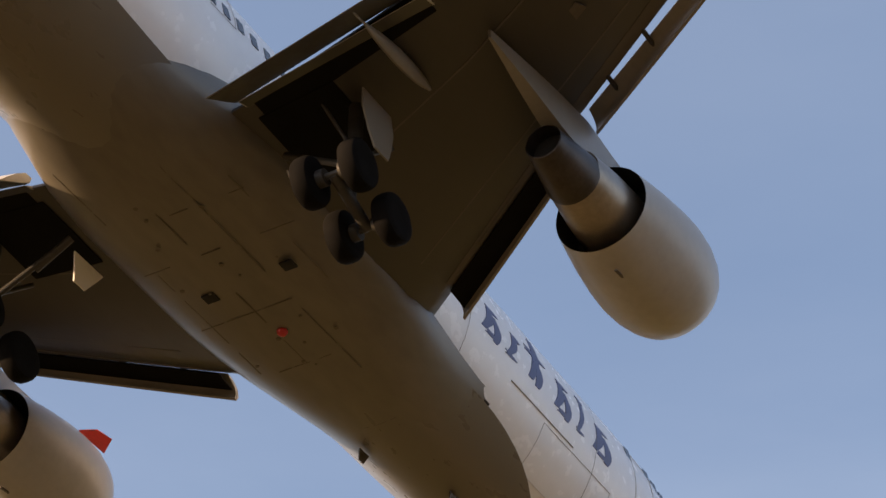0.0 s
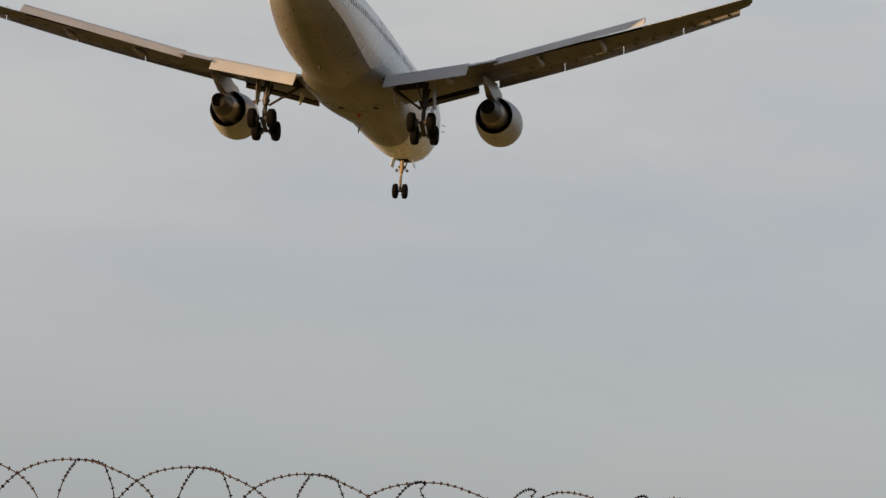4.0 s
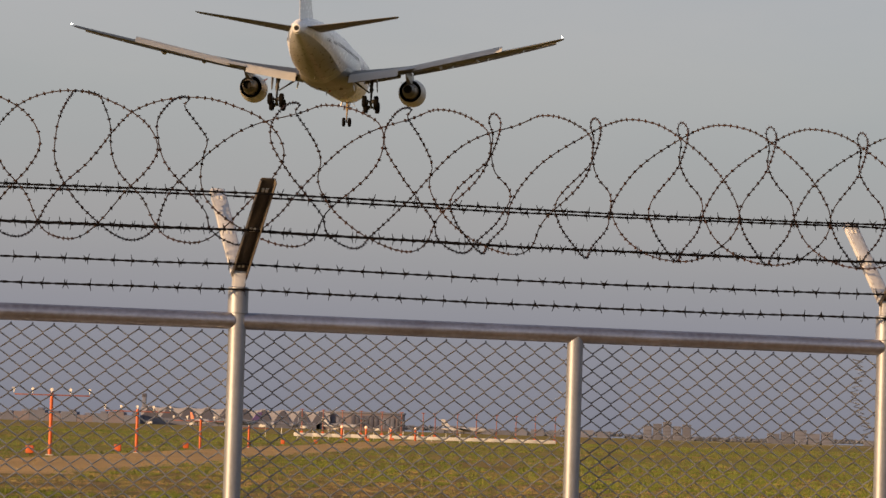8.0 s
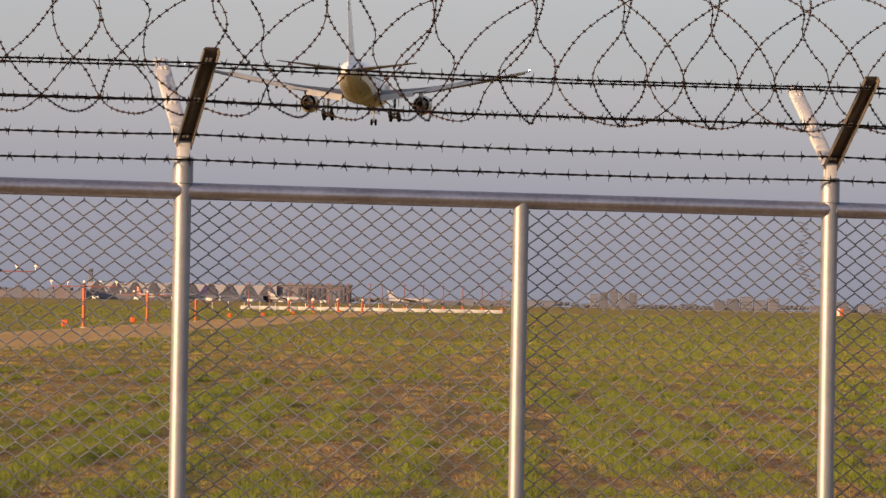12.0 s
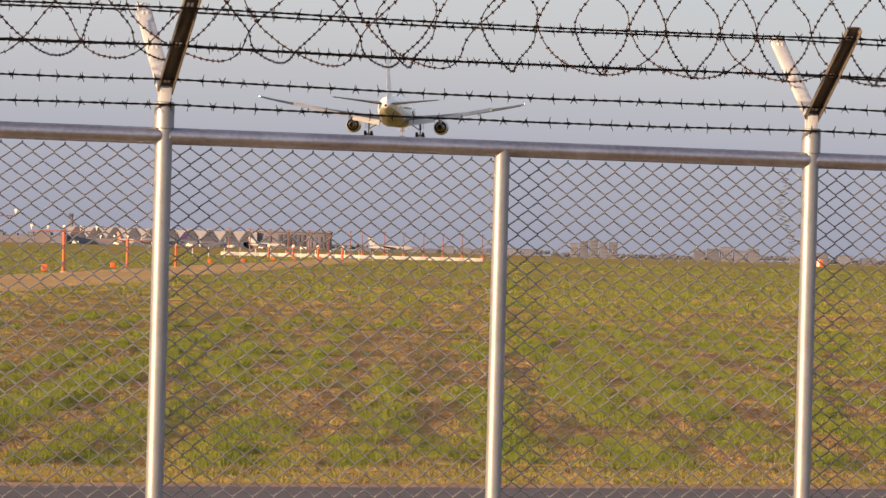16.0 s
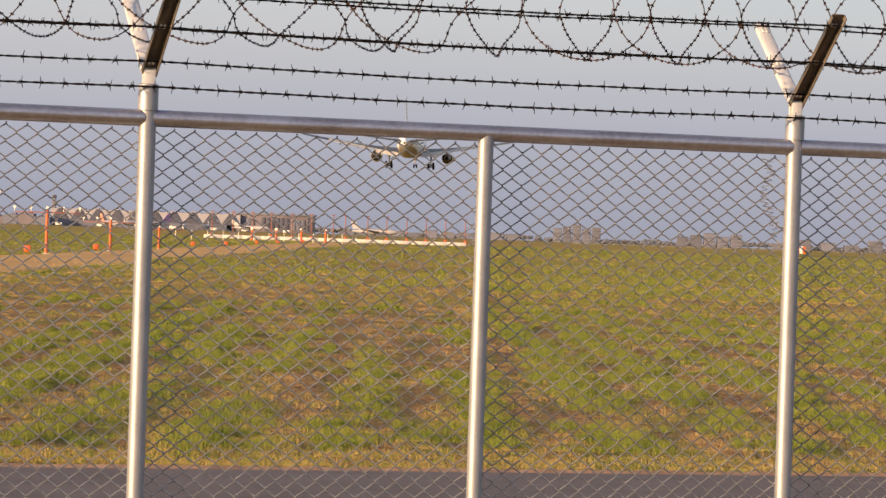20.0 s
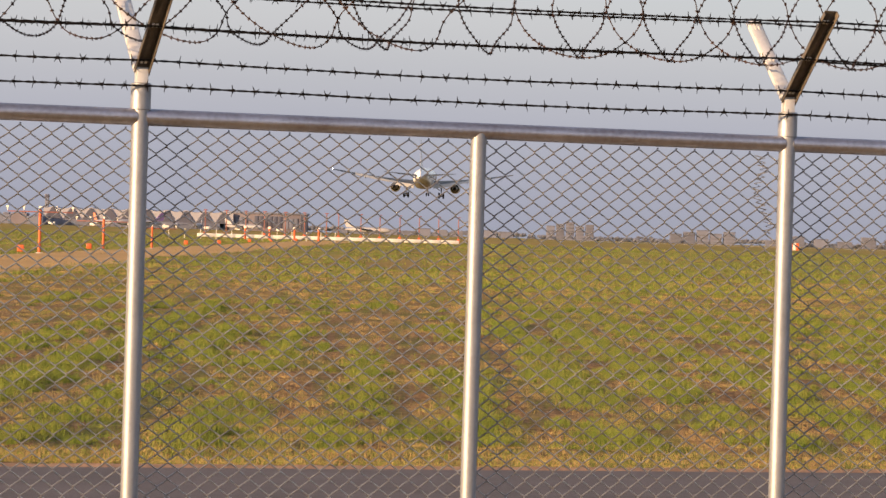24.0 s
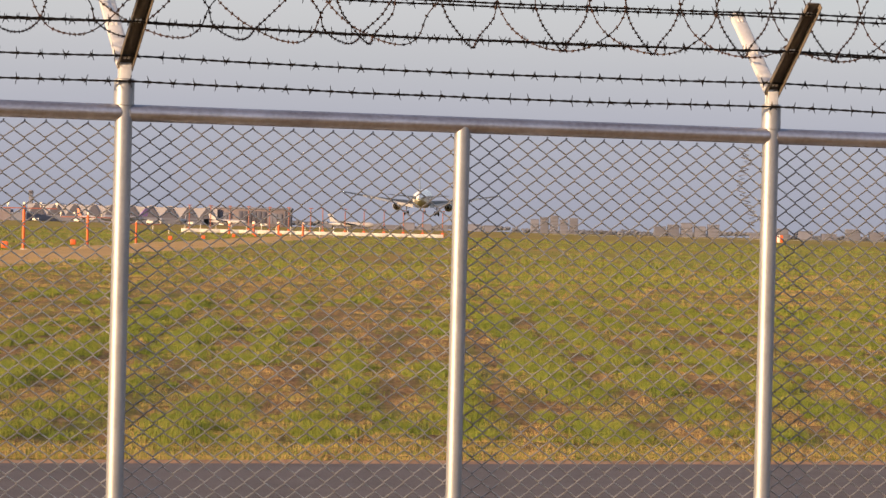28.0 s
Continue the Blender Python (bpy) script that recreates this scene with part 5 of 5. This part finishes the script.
def verge_here(x, y):
    d = y - EDGE_A - EDGE_SLOPE * x
    if d < 2.2:
        return noise.noise((x * 11.0, y * 3.0, 2)) > -0.2
    want = 0.25 - (0.5 * mown_row(x, y) if x > 0.5 else 0.15 * mown_row(x, y))
    return noise.noise((x * 5.0, y * 0.5, 6)) + 0.5 * noise.noise((x * 0.5, y * 0.05, 8)) > want and not dry_strip(x, y)


def straw_here(x, y):
    d = y - EDGE_A - EDGE_SLOPE * x
    return noise.noise((x * 1.3, y * 0.3, 8)) + 0.8 * noise.noise((x * 4.4, y * 0.5, 2)) > -0.05 or 0.1 < d < 2.2


def dry_strip(x, y):
    """Dry tan strip along the approach lights."""
    e = 1.6 * noise.noise((x * 0.15, y * 0.03, 3))
    return -22.0 < x + e < -14.8 and 96 + 4 * e < y < 580


def far_green(x, y):
    v = 0.8 * noise.noise((x * 0.8, y * 0.03, 1)) + 0.7 * noise.noise((x * 1.6, y * 0.08, 5)) + 0.5 * noise.noise((x * 0.06, y * 0.012, 3))
    return not dry_strip(x, y) and v > -0.05


def far_straw(x, y):
    return (dry_strip(x, y) and noise.noise((x * 0.7, y * 0.06, 4)) > 0.25) or noise.noise((x * 0.9, y * 0.09, 7)) > 0.5


clumps("grass_clumps", 26.0, 80.0, 1900, 1.3, 30, 10, 0.22, 0.11, "clumps of fresh green grass in mowing rows", 3)
clumps("grass_clumps", 76.0, 190.0, 1000, 1.1, 14, 7, 0.55, 0.12, "green grass clumps in rows further off", 4)
scatter("green_grass", M_GREEN, verge_here, 34000, 0.012, 0.045, 0.007, 8, "thin olive grass among straw and along the road", 7)
scatter("dry_grass", M_STRAW, straw_here, 95000, 0.008, 0.038, 0.0065, 7, "short dry straw-coloured grass", 5)
scatter("green_grass", M_GREEN, far_green, 30000, 0.05, 0.12, 0.011, 5, "olive green airfield grass further off", 13, 110, 620, 1.5)
scatter("dry_grass", M_STRAW, far_straw, 13000, 0.05, 0.11, 0.011, 5, "dry tan grass further off and along the approach lights", 15, 96, 640, 1.5)


def soil_mound(x, y, r):
    """A low heap of crumbled soil."""
    rng = random.Random(6)
    bm = bmesh.new()
    bmesh.ops.create_icosphere(bm, subdivisions=3, radius=r)
    for v in bm.verts:
        k = 1 + 0.45 * noise.noise(v.co * 7) + 0.3 * noise.noise(v.co * 19)
        v.co = Vector((v.co.x * k * 1.5, v.co.y * k, max(-0.03, v.co.z * k * 0.75)))
    ob = part("soil_mound", bm, M_SOIL, smooth=False)
    ob.location = (x, y, 0.0)
    tagged(ob, "small heap of crumbled brown soil in the grass", "soil mound")


M_SOIL = mat("crumbled_soil", (0.13, 0.065, 0.035), 0.95, dark=0.5, scale=8, fine=40, bump=0.6)
soil_mound(2.48, 37.92, 0.1)


# ---------- perimeter fence ----------
FU = Vector((0.9355, 0.3532, 0))         # along the fence
FN = Vector((0.3532, -0.9355, 0))        # towards the camera
F0 = Vector((-1.277, 14.544, 0))         # the tall post with arms
BAY = 1.496
RAIL_Z = 2.102


def on_fence(s, z, n=0.0):
    return F0 + FU * s + FN * n + Vector((0, 0, z))


S0, S1 = -7.48, 7.48      # fence run
fence = empty("chain_link_fence", label="galvanised chain-link perimeter fence topped with barbed wire", category="fence")
fence_m = Matrix.Translation(F0) @ Matrix.Rotation(math.atan2(FU.y, FU.x), 4, "Z")


def make_posts():
    tall = short = None
    for k in range(-5, 6):
        s = k * BAY + (0.018 if k % 2 else 0.0)
        top = RAIL_Z + 0.075 if k % 2 == 0 else RAIL_Z - 0.005
        if k % 2 == 0:
            if tall is None:
                me = part("post", rod(bmesh.new(), (0, 0, -0.3), (0, 0, top), 0.0365, sides=28), M_GALV, fence, "round galvanised fence post")
                tall = me
            else:
                me = link("post", tall.data, M_GALV, fence, "round galvanised fence post")
        else:
            if short is None:
                me = part("post", rod(bmesh.new(), (0, 0, -0.3), (0, 0, top), 0.0345, sides=28), M_GALV, fence, "round intermediate post below the rail")
                short = me
            else:
                me = link("post", short.data, M_GALV, fence, "round intermediate post below the rail")
        me.location = on_fence(s, 0)
    rail = None
    for k in range(-4, 5, 2):
        a = k * BAY
        if rail is None:
            rail = part("top_rail", rod(bmesh.new(), (0.02, 0, 0), (2 * BAY - 0.02, 0, 0), 0.0355, sides=28), M_GALV_OLD, fence, "weathered galvanised top rail")
            ob = rail
        else:
            ob = link("top_rail", rail.data, M_GALV_OLD, fence, "weathered galvanised top rail")
        ob.matrix_basis = Matrix.Translation(on_fence(a, RAIL_Z)) @ Matrix.Rotation(math.atan2(FU.y, FU.x), 4, "Z")
    ob = link("top_rail", rail.data, M_GALV_OLD, fence, "weathered galvanised top rail")
    ob.matrix_basis = Matrix.Translation(on_fence(-6 * BAY, RAIL_Z)) @ Matrix.Rotation(math.atan2(FU.y, FU.x), 4, "Z")


make_posts()
ARM_Z, ARM_H, ARM_OUT = 2.303, 0.368, 0.39


def make_arms():
    """V-shaped extension arms of angle steel with a socket collar, every second post."""
    first = None
    for k in (-4, -2, 0, 2, 4):
        if first is None:
            top = empty("extension_arm", label="V-shaped galvanised extension arm socketed on the post")
            top.parent = fence
            part("collar", spun_z([(RAIL_Z + 0.03, 0.038), (RAIL_Z + 0.032, 0.0425), (RAIL_Z + 0.138, 0.0425), (RAIL_Z + 0.142, 0.036), (RAIL_Z + 0.142, 0.01)]), M_GALV, top, "pressed steel collar")
            for n in (1, -1):
                bm = bmesh.new()
                rise, out = ARM_H, ARM_OUT * n
                ln = math.hypot(rise, out)
                # channel steel: web on the inner side of the V, flanges outwards
                turn = Matrix.Translation((0, 0, ARM_Z - 0.01)) @ Matrix.Rotation(math.atan2(-out, rise), 4, "X")
                block(bm, (0.056, 0.005, ln + 0.02), turn @ Matrix.Translation((0.0, -0.012 * n, ln / 2)), 0.0015)
                # the near arm gets the dark copy for its shaded underside
                arm = part("arm", bm, M_ARM_SHADE if n < 0 else M_ARM, top, "channel arm, the shade of its underside painted dark" if n < 0 else "pale galvanised channel arm")
                bm = bmesh.new()
                block(bm, (0.005, 0.03, ln + 0.02), turn @ Matrix.Translation((0.0305, 0.002 * n, ln / 2)), 0.0015)
                block(bm, (0.005, 0.02, ln + 0.01), turn @ Matrix.Translation((-0.0305, -0.002 * n, ln / 2)), 0.0015)
                # its flange too takes a tone darkened for shade
                part("flange", bm, M_FLANGE_SHADE if n < 0 else M_ARM, arm, "galvanised flange, darkened for shade on the near arm")
                bm = bmesh.new()
                block(bm, (0.05, 0.006, 0.15), Matrix.Translation((0.0, 0.014 * n, ARM_Z - 0.075)), 0.0015)
                part("stem", bm, M_ARM, arm, "pale upright stem in the collar")
                for f in (0.1, 0.52, 0.91):
                    bm = bmesh.new()
                    for dx in (-0.0085, 0.0085):
                        block(bm, (0.011, 0.004, 0.02), turn @ Matrix.Translation((dx, (-0.0155 if n > 0 else -0.0075) * n, ln * (1 - f))), 0.0012)
                    part("wire_clip", bm, M_WHITEP, top, "bright wire clip")
            top.matrix_basis = Matrix.Translation(on_fence(k * BAY, 0)) @ Matrix.Rotation(math.atan2(FU.y, FU.x), 4, "Z")
            first = top
        else:
            copy_thing(first, Matrix.Translation(on_fence(k * BAY, 0)) @ Matrix.Rotation(math.atan2(FU.y, FU.x), 4, "Z"))


def spun_z(profile, sides=28):
    rings = [[Vector((r * math.cos(2 * math.pi * k / sides), r * math.sin(2 * math.pi * k / sides), z)) for k in range(sides)] for z, r in profile]
    return loft(rings)


make_arms()


def barb_mesh():
    """A four-point barb wound round its wire."""
    bm = bmesh.new()
    rod(bm, (-0.005, 0, 0), (0.005, 0, 0), 0.0068, sides=6)
    for a, dx in ((35, -0.004), (215, -0.004), (125, 0.004), (305, 0.004)):
        d = Vector((0.0, math.cos(radians(a)), math.sin(radians(a))))
        rod(bm, Vector((dx, 0, 0)), Vector((dx * 2.2, 0, 0)) + d * 0.026, 0.003, 0.0012, sides=4)
    me = bpy.data.meshes.new("barb")
    bm.to_mesh(me)
    bm.free()
    me.materials.append(M_BARB)
    return me


BARB = barb_mesh()


def make_barbed_wires():
    rng = random.Random(4)
    ang = math.atan2(FU.y, FU.x)
    levels = []
    for f in (0.1, 0.52, 0.91):
        for n in (1, -1):
            levels.append((ARM_Z + 0.372 * (1 - f) - 0.0072 * n * (1 - f) + {0.1: 0.012 if n < 0 else -0.008, 0.52: -0.006 * n}.get(f, 0.0), n * (ARM_OUT * (1 - f) + 0.012), f))
    levels.append((2.232, 0.045, 2))
    for z, n, f in levels:
        if f == 0.91 and n < 0:
            continue
        wire = empty("barbed_wire", label="taut twisted barbed wire strand on the fence arms", category="barbed wire", group="barbed wire strands")
        for tw in (0, math.pi):
            pts = []
            k = S0
            while k <= S1:
                sag = -0.012 * math.sin(math.pi * ((k / (2 * BAY)) % 1.0)) + 0.003 * noise.noise((k * 2, z * 9, n * 5)) + (0.004 * k - 0.008 if f == 0.1 else 0.0)
                q = k * 55 + tw
                pts.append(on_fence(k, z + sag + 0.0022 * math.sin(q), n + 0.0022 * math.cos(q)))
                k += 0.03
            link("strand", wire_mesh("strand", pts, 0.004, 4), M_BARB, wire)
        k = S0 + rng.uniform(0, 0.1)
        while k < S1:
            sag = -0.012 * math.sin(math.pi * ((k / (2 * BAY)) % 1.0)) + 0.003 * noise.noise((k * 2, z * 9, n * 5)) + (0.004 * k - 0.008 if f == 0.1 else 0.0)
            if -3.2 < k < 5.2:
                o = link("barb", BARB, M_BARB, wire, "", False)
                o.matrix_basis = Matrix.Translation(on_fence(k, z + sag, n)) @ Matrix.Rotation(ang, 4, "Z") @ Matrix.Rotation(rng.uniform(0, 6.28), 4, "X")
            k += 0.098 + rng.uniform(-0.012, 0.012)


make_barbed_wires()

COIL_Z, COIL_R = 2.724, 0.304
# one cell of the coil is two turns: a wide one and a narrow one pulled in by its clip.
# each pair: degrees round the turn, place along the fence in cells
LOOSE_WIDE = ((-1, -0.41), (29, -0.163), (50, 0.0), (64, 0.15), (92, 0.52), (115, 0.78), (131, 1.0), (150, 1.16), (168, 1.2), (181, 1.13), (202, 0.94), (231, 0.733), (270, 0.477), (296, 0.267), (311, 0.2), (339, 0.07))
TIGHT_WIDE = ((-18, -0.742), (12, -0.523), (50, 0.0), (64, 0.17), (90, 0.47), (112, 0.78), (130, 1.0), (150, 1.27), (176, 1.544), (198, 1.66), (216, 1.597), (235, 1.42), (262, 1.13), (298, 0.625), (317, 0.413), (340, 0.27))
MID_WIDE = ((-12, -0.65), (5, -0.49), (19, -0.35), (33, -0.18), (44, 0.0), (55, 0.25), (85, 0.55), (112, 0.83), (129, 1.0), (154, 1.05), (167, 1.01), (178, 0.93), (211, 0.58), (240, 0.48), (270, 0.3), (296, 0.03), (311, -0.15), (339, -0.42))
MID_NARROW = ((356, -0.51), (373, -0.49), (385, -0.544), (399, -0.626), (424, -0.73), (433, -0.70), (450, -0.74), (478, -0.86), (502, -0.94), (514, -0.93), (535, -0.79), (559, -0.58), (575, -0.46), (590, -0.43), (625, -0.21), (650, -0.1), (662, -0.06), (690, 0.16))
LOOSE_NARROW = ((356, -0.105), (376, -0.18), (390, -0.185), (412, -0.24), (448, -0.42), (453, -0.49), (470, -0.54), (514, -0.66), (540, -0.655), (562, -0.52), (596, -0.22), (630, 0.02), (660, 0.18), (690, 0.3), (706, 0.43))
TIGHT_NARROW = ((358, 0.2), (366, 0.10), (383, -0.035), (406, -0.03), (419, -0.065), (450, -0.025), (481, 0.045), (500, 0.02), (517, -0.042), (558, -0.343), (573, -0.29), (596, -0.15), (625, -0.03), (665, 0.05), (687, 0.2))
CLIPS = (-0.964, -0.481, 0.073, 0.589, 1.073, 1.546, 1.982, 2.417)
SLIDE = (0.13, 0.02, 0.0, 0.09, 0.03)     # the clips ride up on the wide turns in the looser cells


def clip_at(u):
    k = u + 3
    if k < 0:
        return CLIPS[0] + k * 0.49
    if k >= len(CLIPS) - 1:
        return CLIPS[-1] + (k - len(CLIPS) + 1) * 0.446
    i = int(k)
    return CLIPS[i] + (CLIPS[i + 1] - CLIPS[i]) * (k - i)


def coil_keys():
    """Degrees and cells along the whole coil."""
    keys = []
    for k in range(-17, 14):
        wide, narrow = (LOOSE_WIDE, LOOSE_NARROW) if k < -1 else (MID_WIDE, MID_NARROW) if k < 2 else (TIGHT_WIDE, TIGHT_NARROW)
        slide = SLIDE[k + 1] if -1 <= k < 4 else 0.0
        on = 720 * k + (360 if k > 1 else 0)
        for d, u in wide:
            keys.append((on + d, k + u))
        for d, u in narrow:
            if k == -2 and d > 665:
                continue
            keys.append((on + d, k + u + slide * (1 if 380 < d < 520 else 0.4)))
        if k == 1:      # one more narrow turn where the coil tightens
            for d, u in TIGHT_NARROW:
                keys.append((on + 360 + d, k + u + (0.1 if 380 < d < 520 else 0.03)))
    return keys


def coil_point(deg, u):
    """A place on the coil; the cells are spaced as the clips hold them."""
    a = clip_at(u)
    r = COIL_R * (1 + 0.02 * noise.noise((u * 1.3, 0, 0)))
    n = -r * math.cos(radians(deg))
    z = COIL_Z + 0.0105 * max(-2.2, min(2.6, a)) + r * math.sin(radians(deg))
    return on_fence(a - (3.94 + a) / 14.06 * n, 1.67 + (z - 1.67) * (14.06 - n) / 14.06, n)


def make_coil():
    coil = empty("razor_coil", label="loose concertina coil of rusting barbed wire lying in the arms", category="barbed wire")
    keys = coil_keys()
    xs, us = np.array([d for d, _ in keys]), np.array([u for _, u in keys])
    # rounded through the keys: slope at each from its neighbours
    sl = np.gradient(us, xs)
    for k in range(-33, 27):
        pts = []
        for i in range(73):
            d = 360.0 * k + 5 * i
            j = int(np.clip(np.searchsorted(xs, d) - 1, 0, len(xs) - 2))
            h = xs[j + 1] - xs[j]
            t = (d - xs[j]) / h
            u = (2 * t ** 3 - 3 * t * t + 1) * us[j] + (t ** 3 - 2 * t * t + t) * h * sl[j] + (3 * t * t - 2 * t ** 3) * us[j + 1] + (t ** 3 - t * t) * h * sl[j + 1]
            pts.append(coil_point(d, float(u)))
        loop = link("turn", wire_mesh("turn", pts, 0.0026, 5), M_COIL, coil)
        vs, fs = [], []
        acc = 0.0
        for i in range(72):
            a, b = pts[i], pts[i + 1]
            acc += (b - a).length
            if acc > 0.029:
                acc = 0
                d = (b - a).normalized()
                u = d.orthogonal().normalized()
                w = d.cross(u)
                q = 2.1 * i
                for j in range(2):
                    e = (u * math.cos(q + j * 1.57) + w * math.sin(q + j * 1.57)) * 0.0098
                    g = d * 0.005
                    n0 = len(vs)
                    vs += [a - e * 1.0 - g, a - e * 0.5 + g, a + e * 1.0 + g, a + e * 0.5 - g, a + w * 0.004, a - w * 0.004]
                    for p, r in ((0, 1), (1, 2), (2, 3), (3, 0)):
                        fs += [(n0 + p, n0 + r, n0 + 4), (n0 + r, n0 + p, n0 + 5)]
        me = bpy.data.meshes.new("barbing")
        me.from_pydata(vs, [], fs)
        tagged(link("barbing", me, M_COIL, loop, "", False), kind="stuff")


make_coil()
MESH_W, MESH_H = 0.0899, 0.0715


def mesh_wire(start):
    """One flat spiral wire of the mesh: its strands alternate between front and back."""
    n = int(2.0 / (MESH_H / 2))
    pts = []
    for i in range(start, n + 1):
        z = RAIL_Z - 0.08 - i * MESH_H / 2
        side = 1 if i % 2 else -1
        x = (0.0 if i % 2 == 0 else MESH_W / 2) + side * 0.002
        for k in (-1, 1):
            pts.append(Vector((x - side * 0.002, -0.0045 * k * side, z - k * 0.003)))
    me = wire_mesh("mesh_wire", pts, 0.0034, 5)
    me.materials.append(M_WIRE)
    return me


def make_mesh():
    """Woven zigzag wires, each hooked through the next."""
    wires = mesh_wire(-1), mesh_wire(-2)
    k = 0
    s = -4.592
    ang = math.atan2(FU.y, FU.x)
    rng = random.Random(8)
    while s < 6.6:
        o = link("mesh_wire", wires[k % 2], M_WIRE, fence)
        o.matrix_basis = Matrix.Translation(on_fence(s, rng.uniform(-0.002, 0.002) - (k % 2) * MESH_H / 2, -0.034)) @ Matrix.Rotation(ang, 4, "Z")
        s += MESH_W / 2
        k += 1


make_mesh()


def make_loose_wire():
    """A zigzag wire that has sprung out of the mesh beside the post."""
    pts = []
    for i in range(34):
        t = i / 33
        pts.append(on_fence(2.86 + 0.05 * t * t + 0.02 * math.sin(9.4 * t) + (0.02 if i % 2 else -0.02), 2.045 - 0.345 * t, -0.01 + 0.012 * math.sin(i * 1.3)))
    link("loose_wire", wire_mesh("loose_wire", pts, 0.003, 5), M_WIRE, fence, "sprung zigzag wire hanging loose beside the post")


make_loose_wire()


# ---------- movement ----------
def motions():
    """The jet's approach: nearly level wings, nose a little up, drifting right as it sinks."""
    rows = []
    for k in range(57):
        t = k * 0.5
        d = t - 11
        x = -19.013 + 1.0613 * d + 0.00306 * d * d - 0.000394 * d ** 3
        y = 448.26 + 36.053 * d + 0.00335 * d * d + 0.002066 * d ** 3
        z = 28.597 - 1.4021 * d + 0.01658 * d * d - 0.000731 * d ** 3
        rows.append((t, pose(x, y, z, 1.426 + 0.0911 * d, 0.341 - 0.0015 * d, -3.269 + 0.0465 * d)))
    walk(jet, rows)


motions()
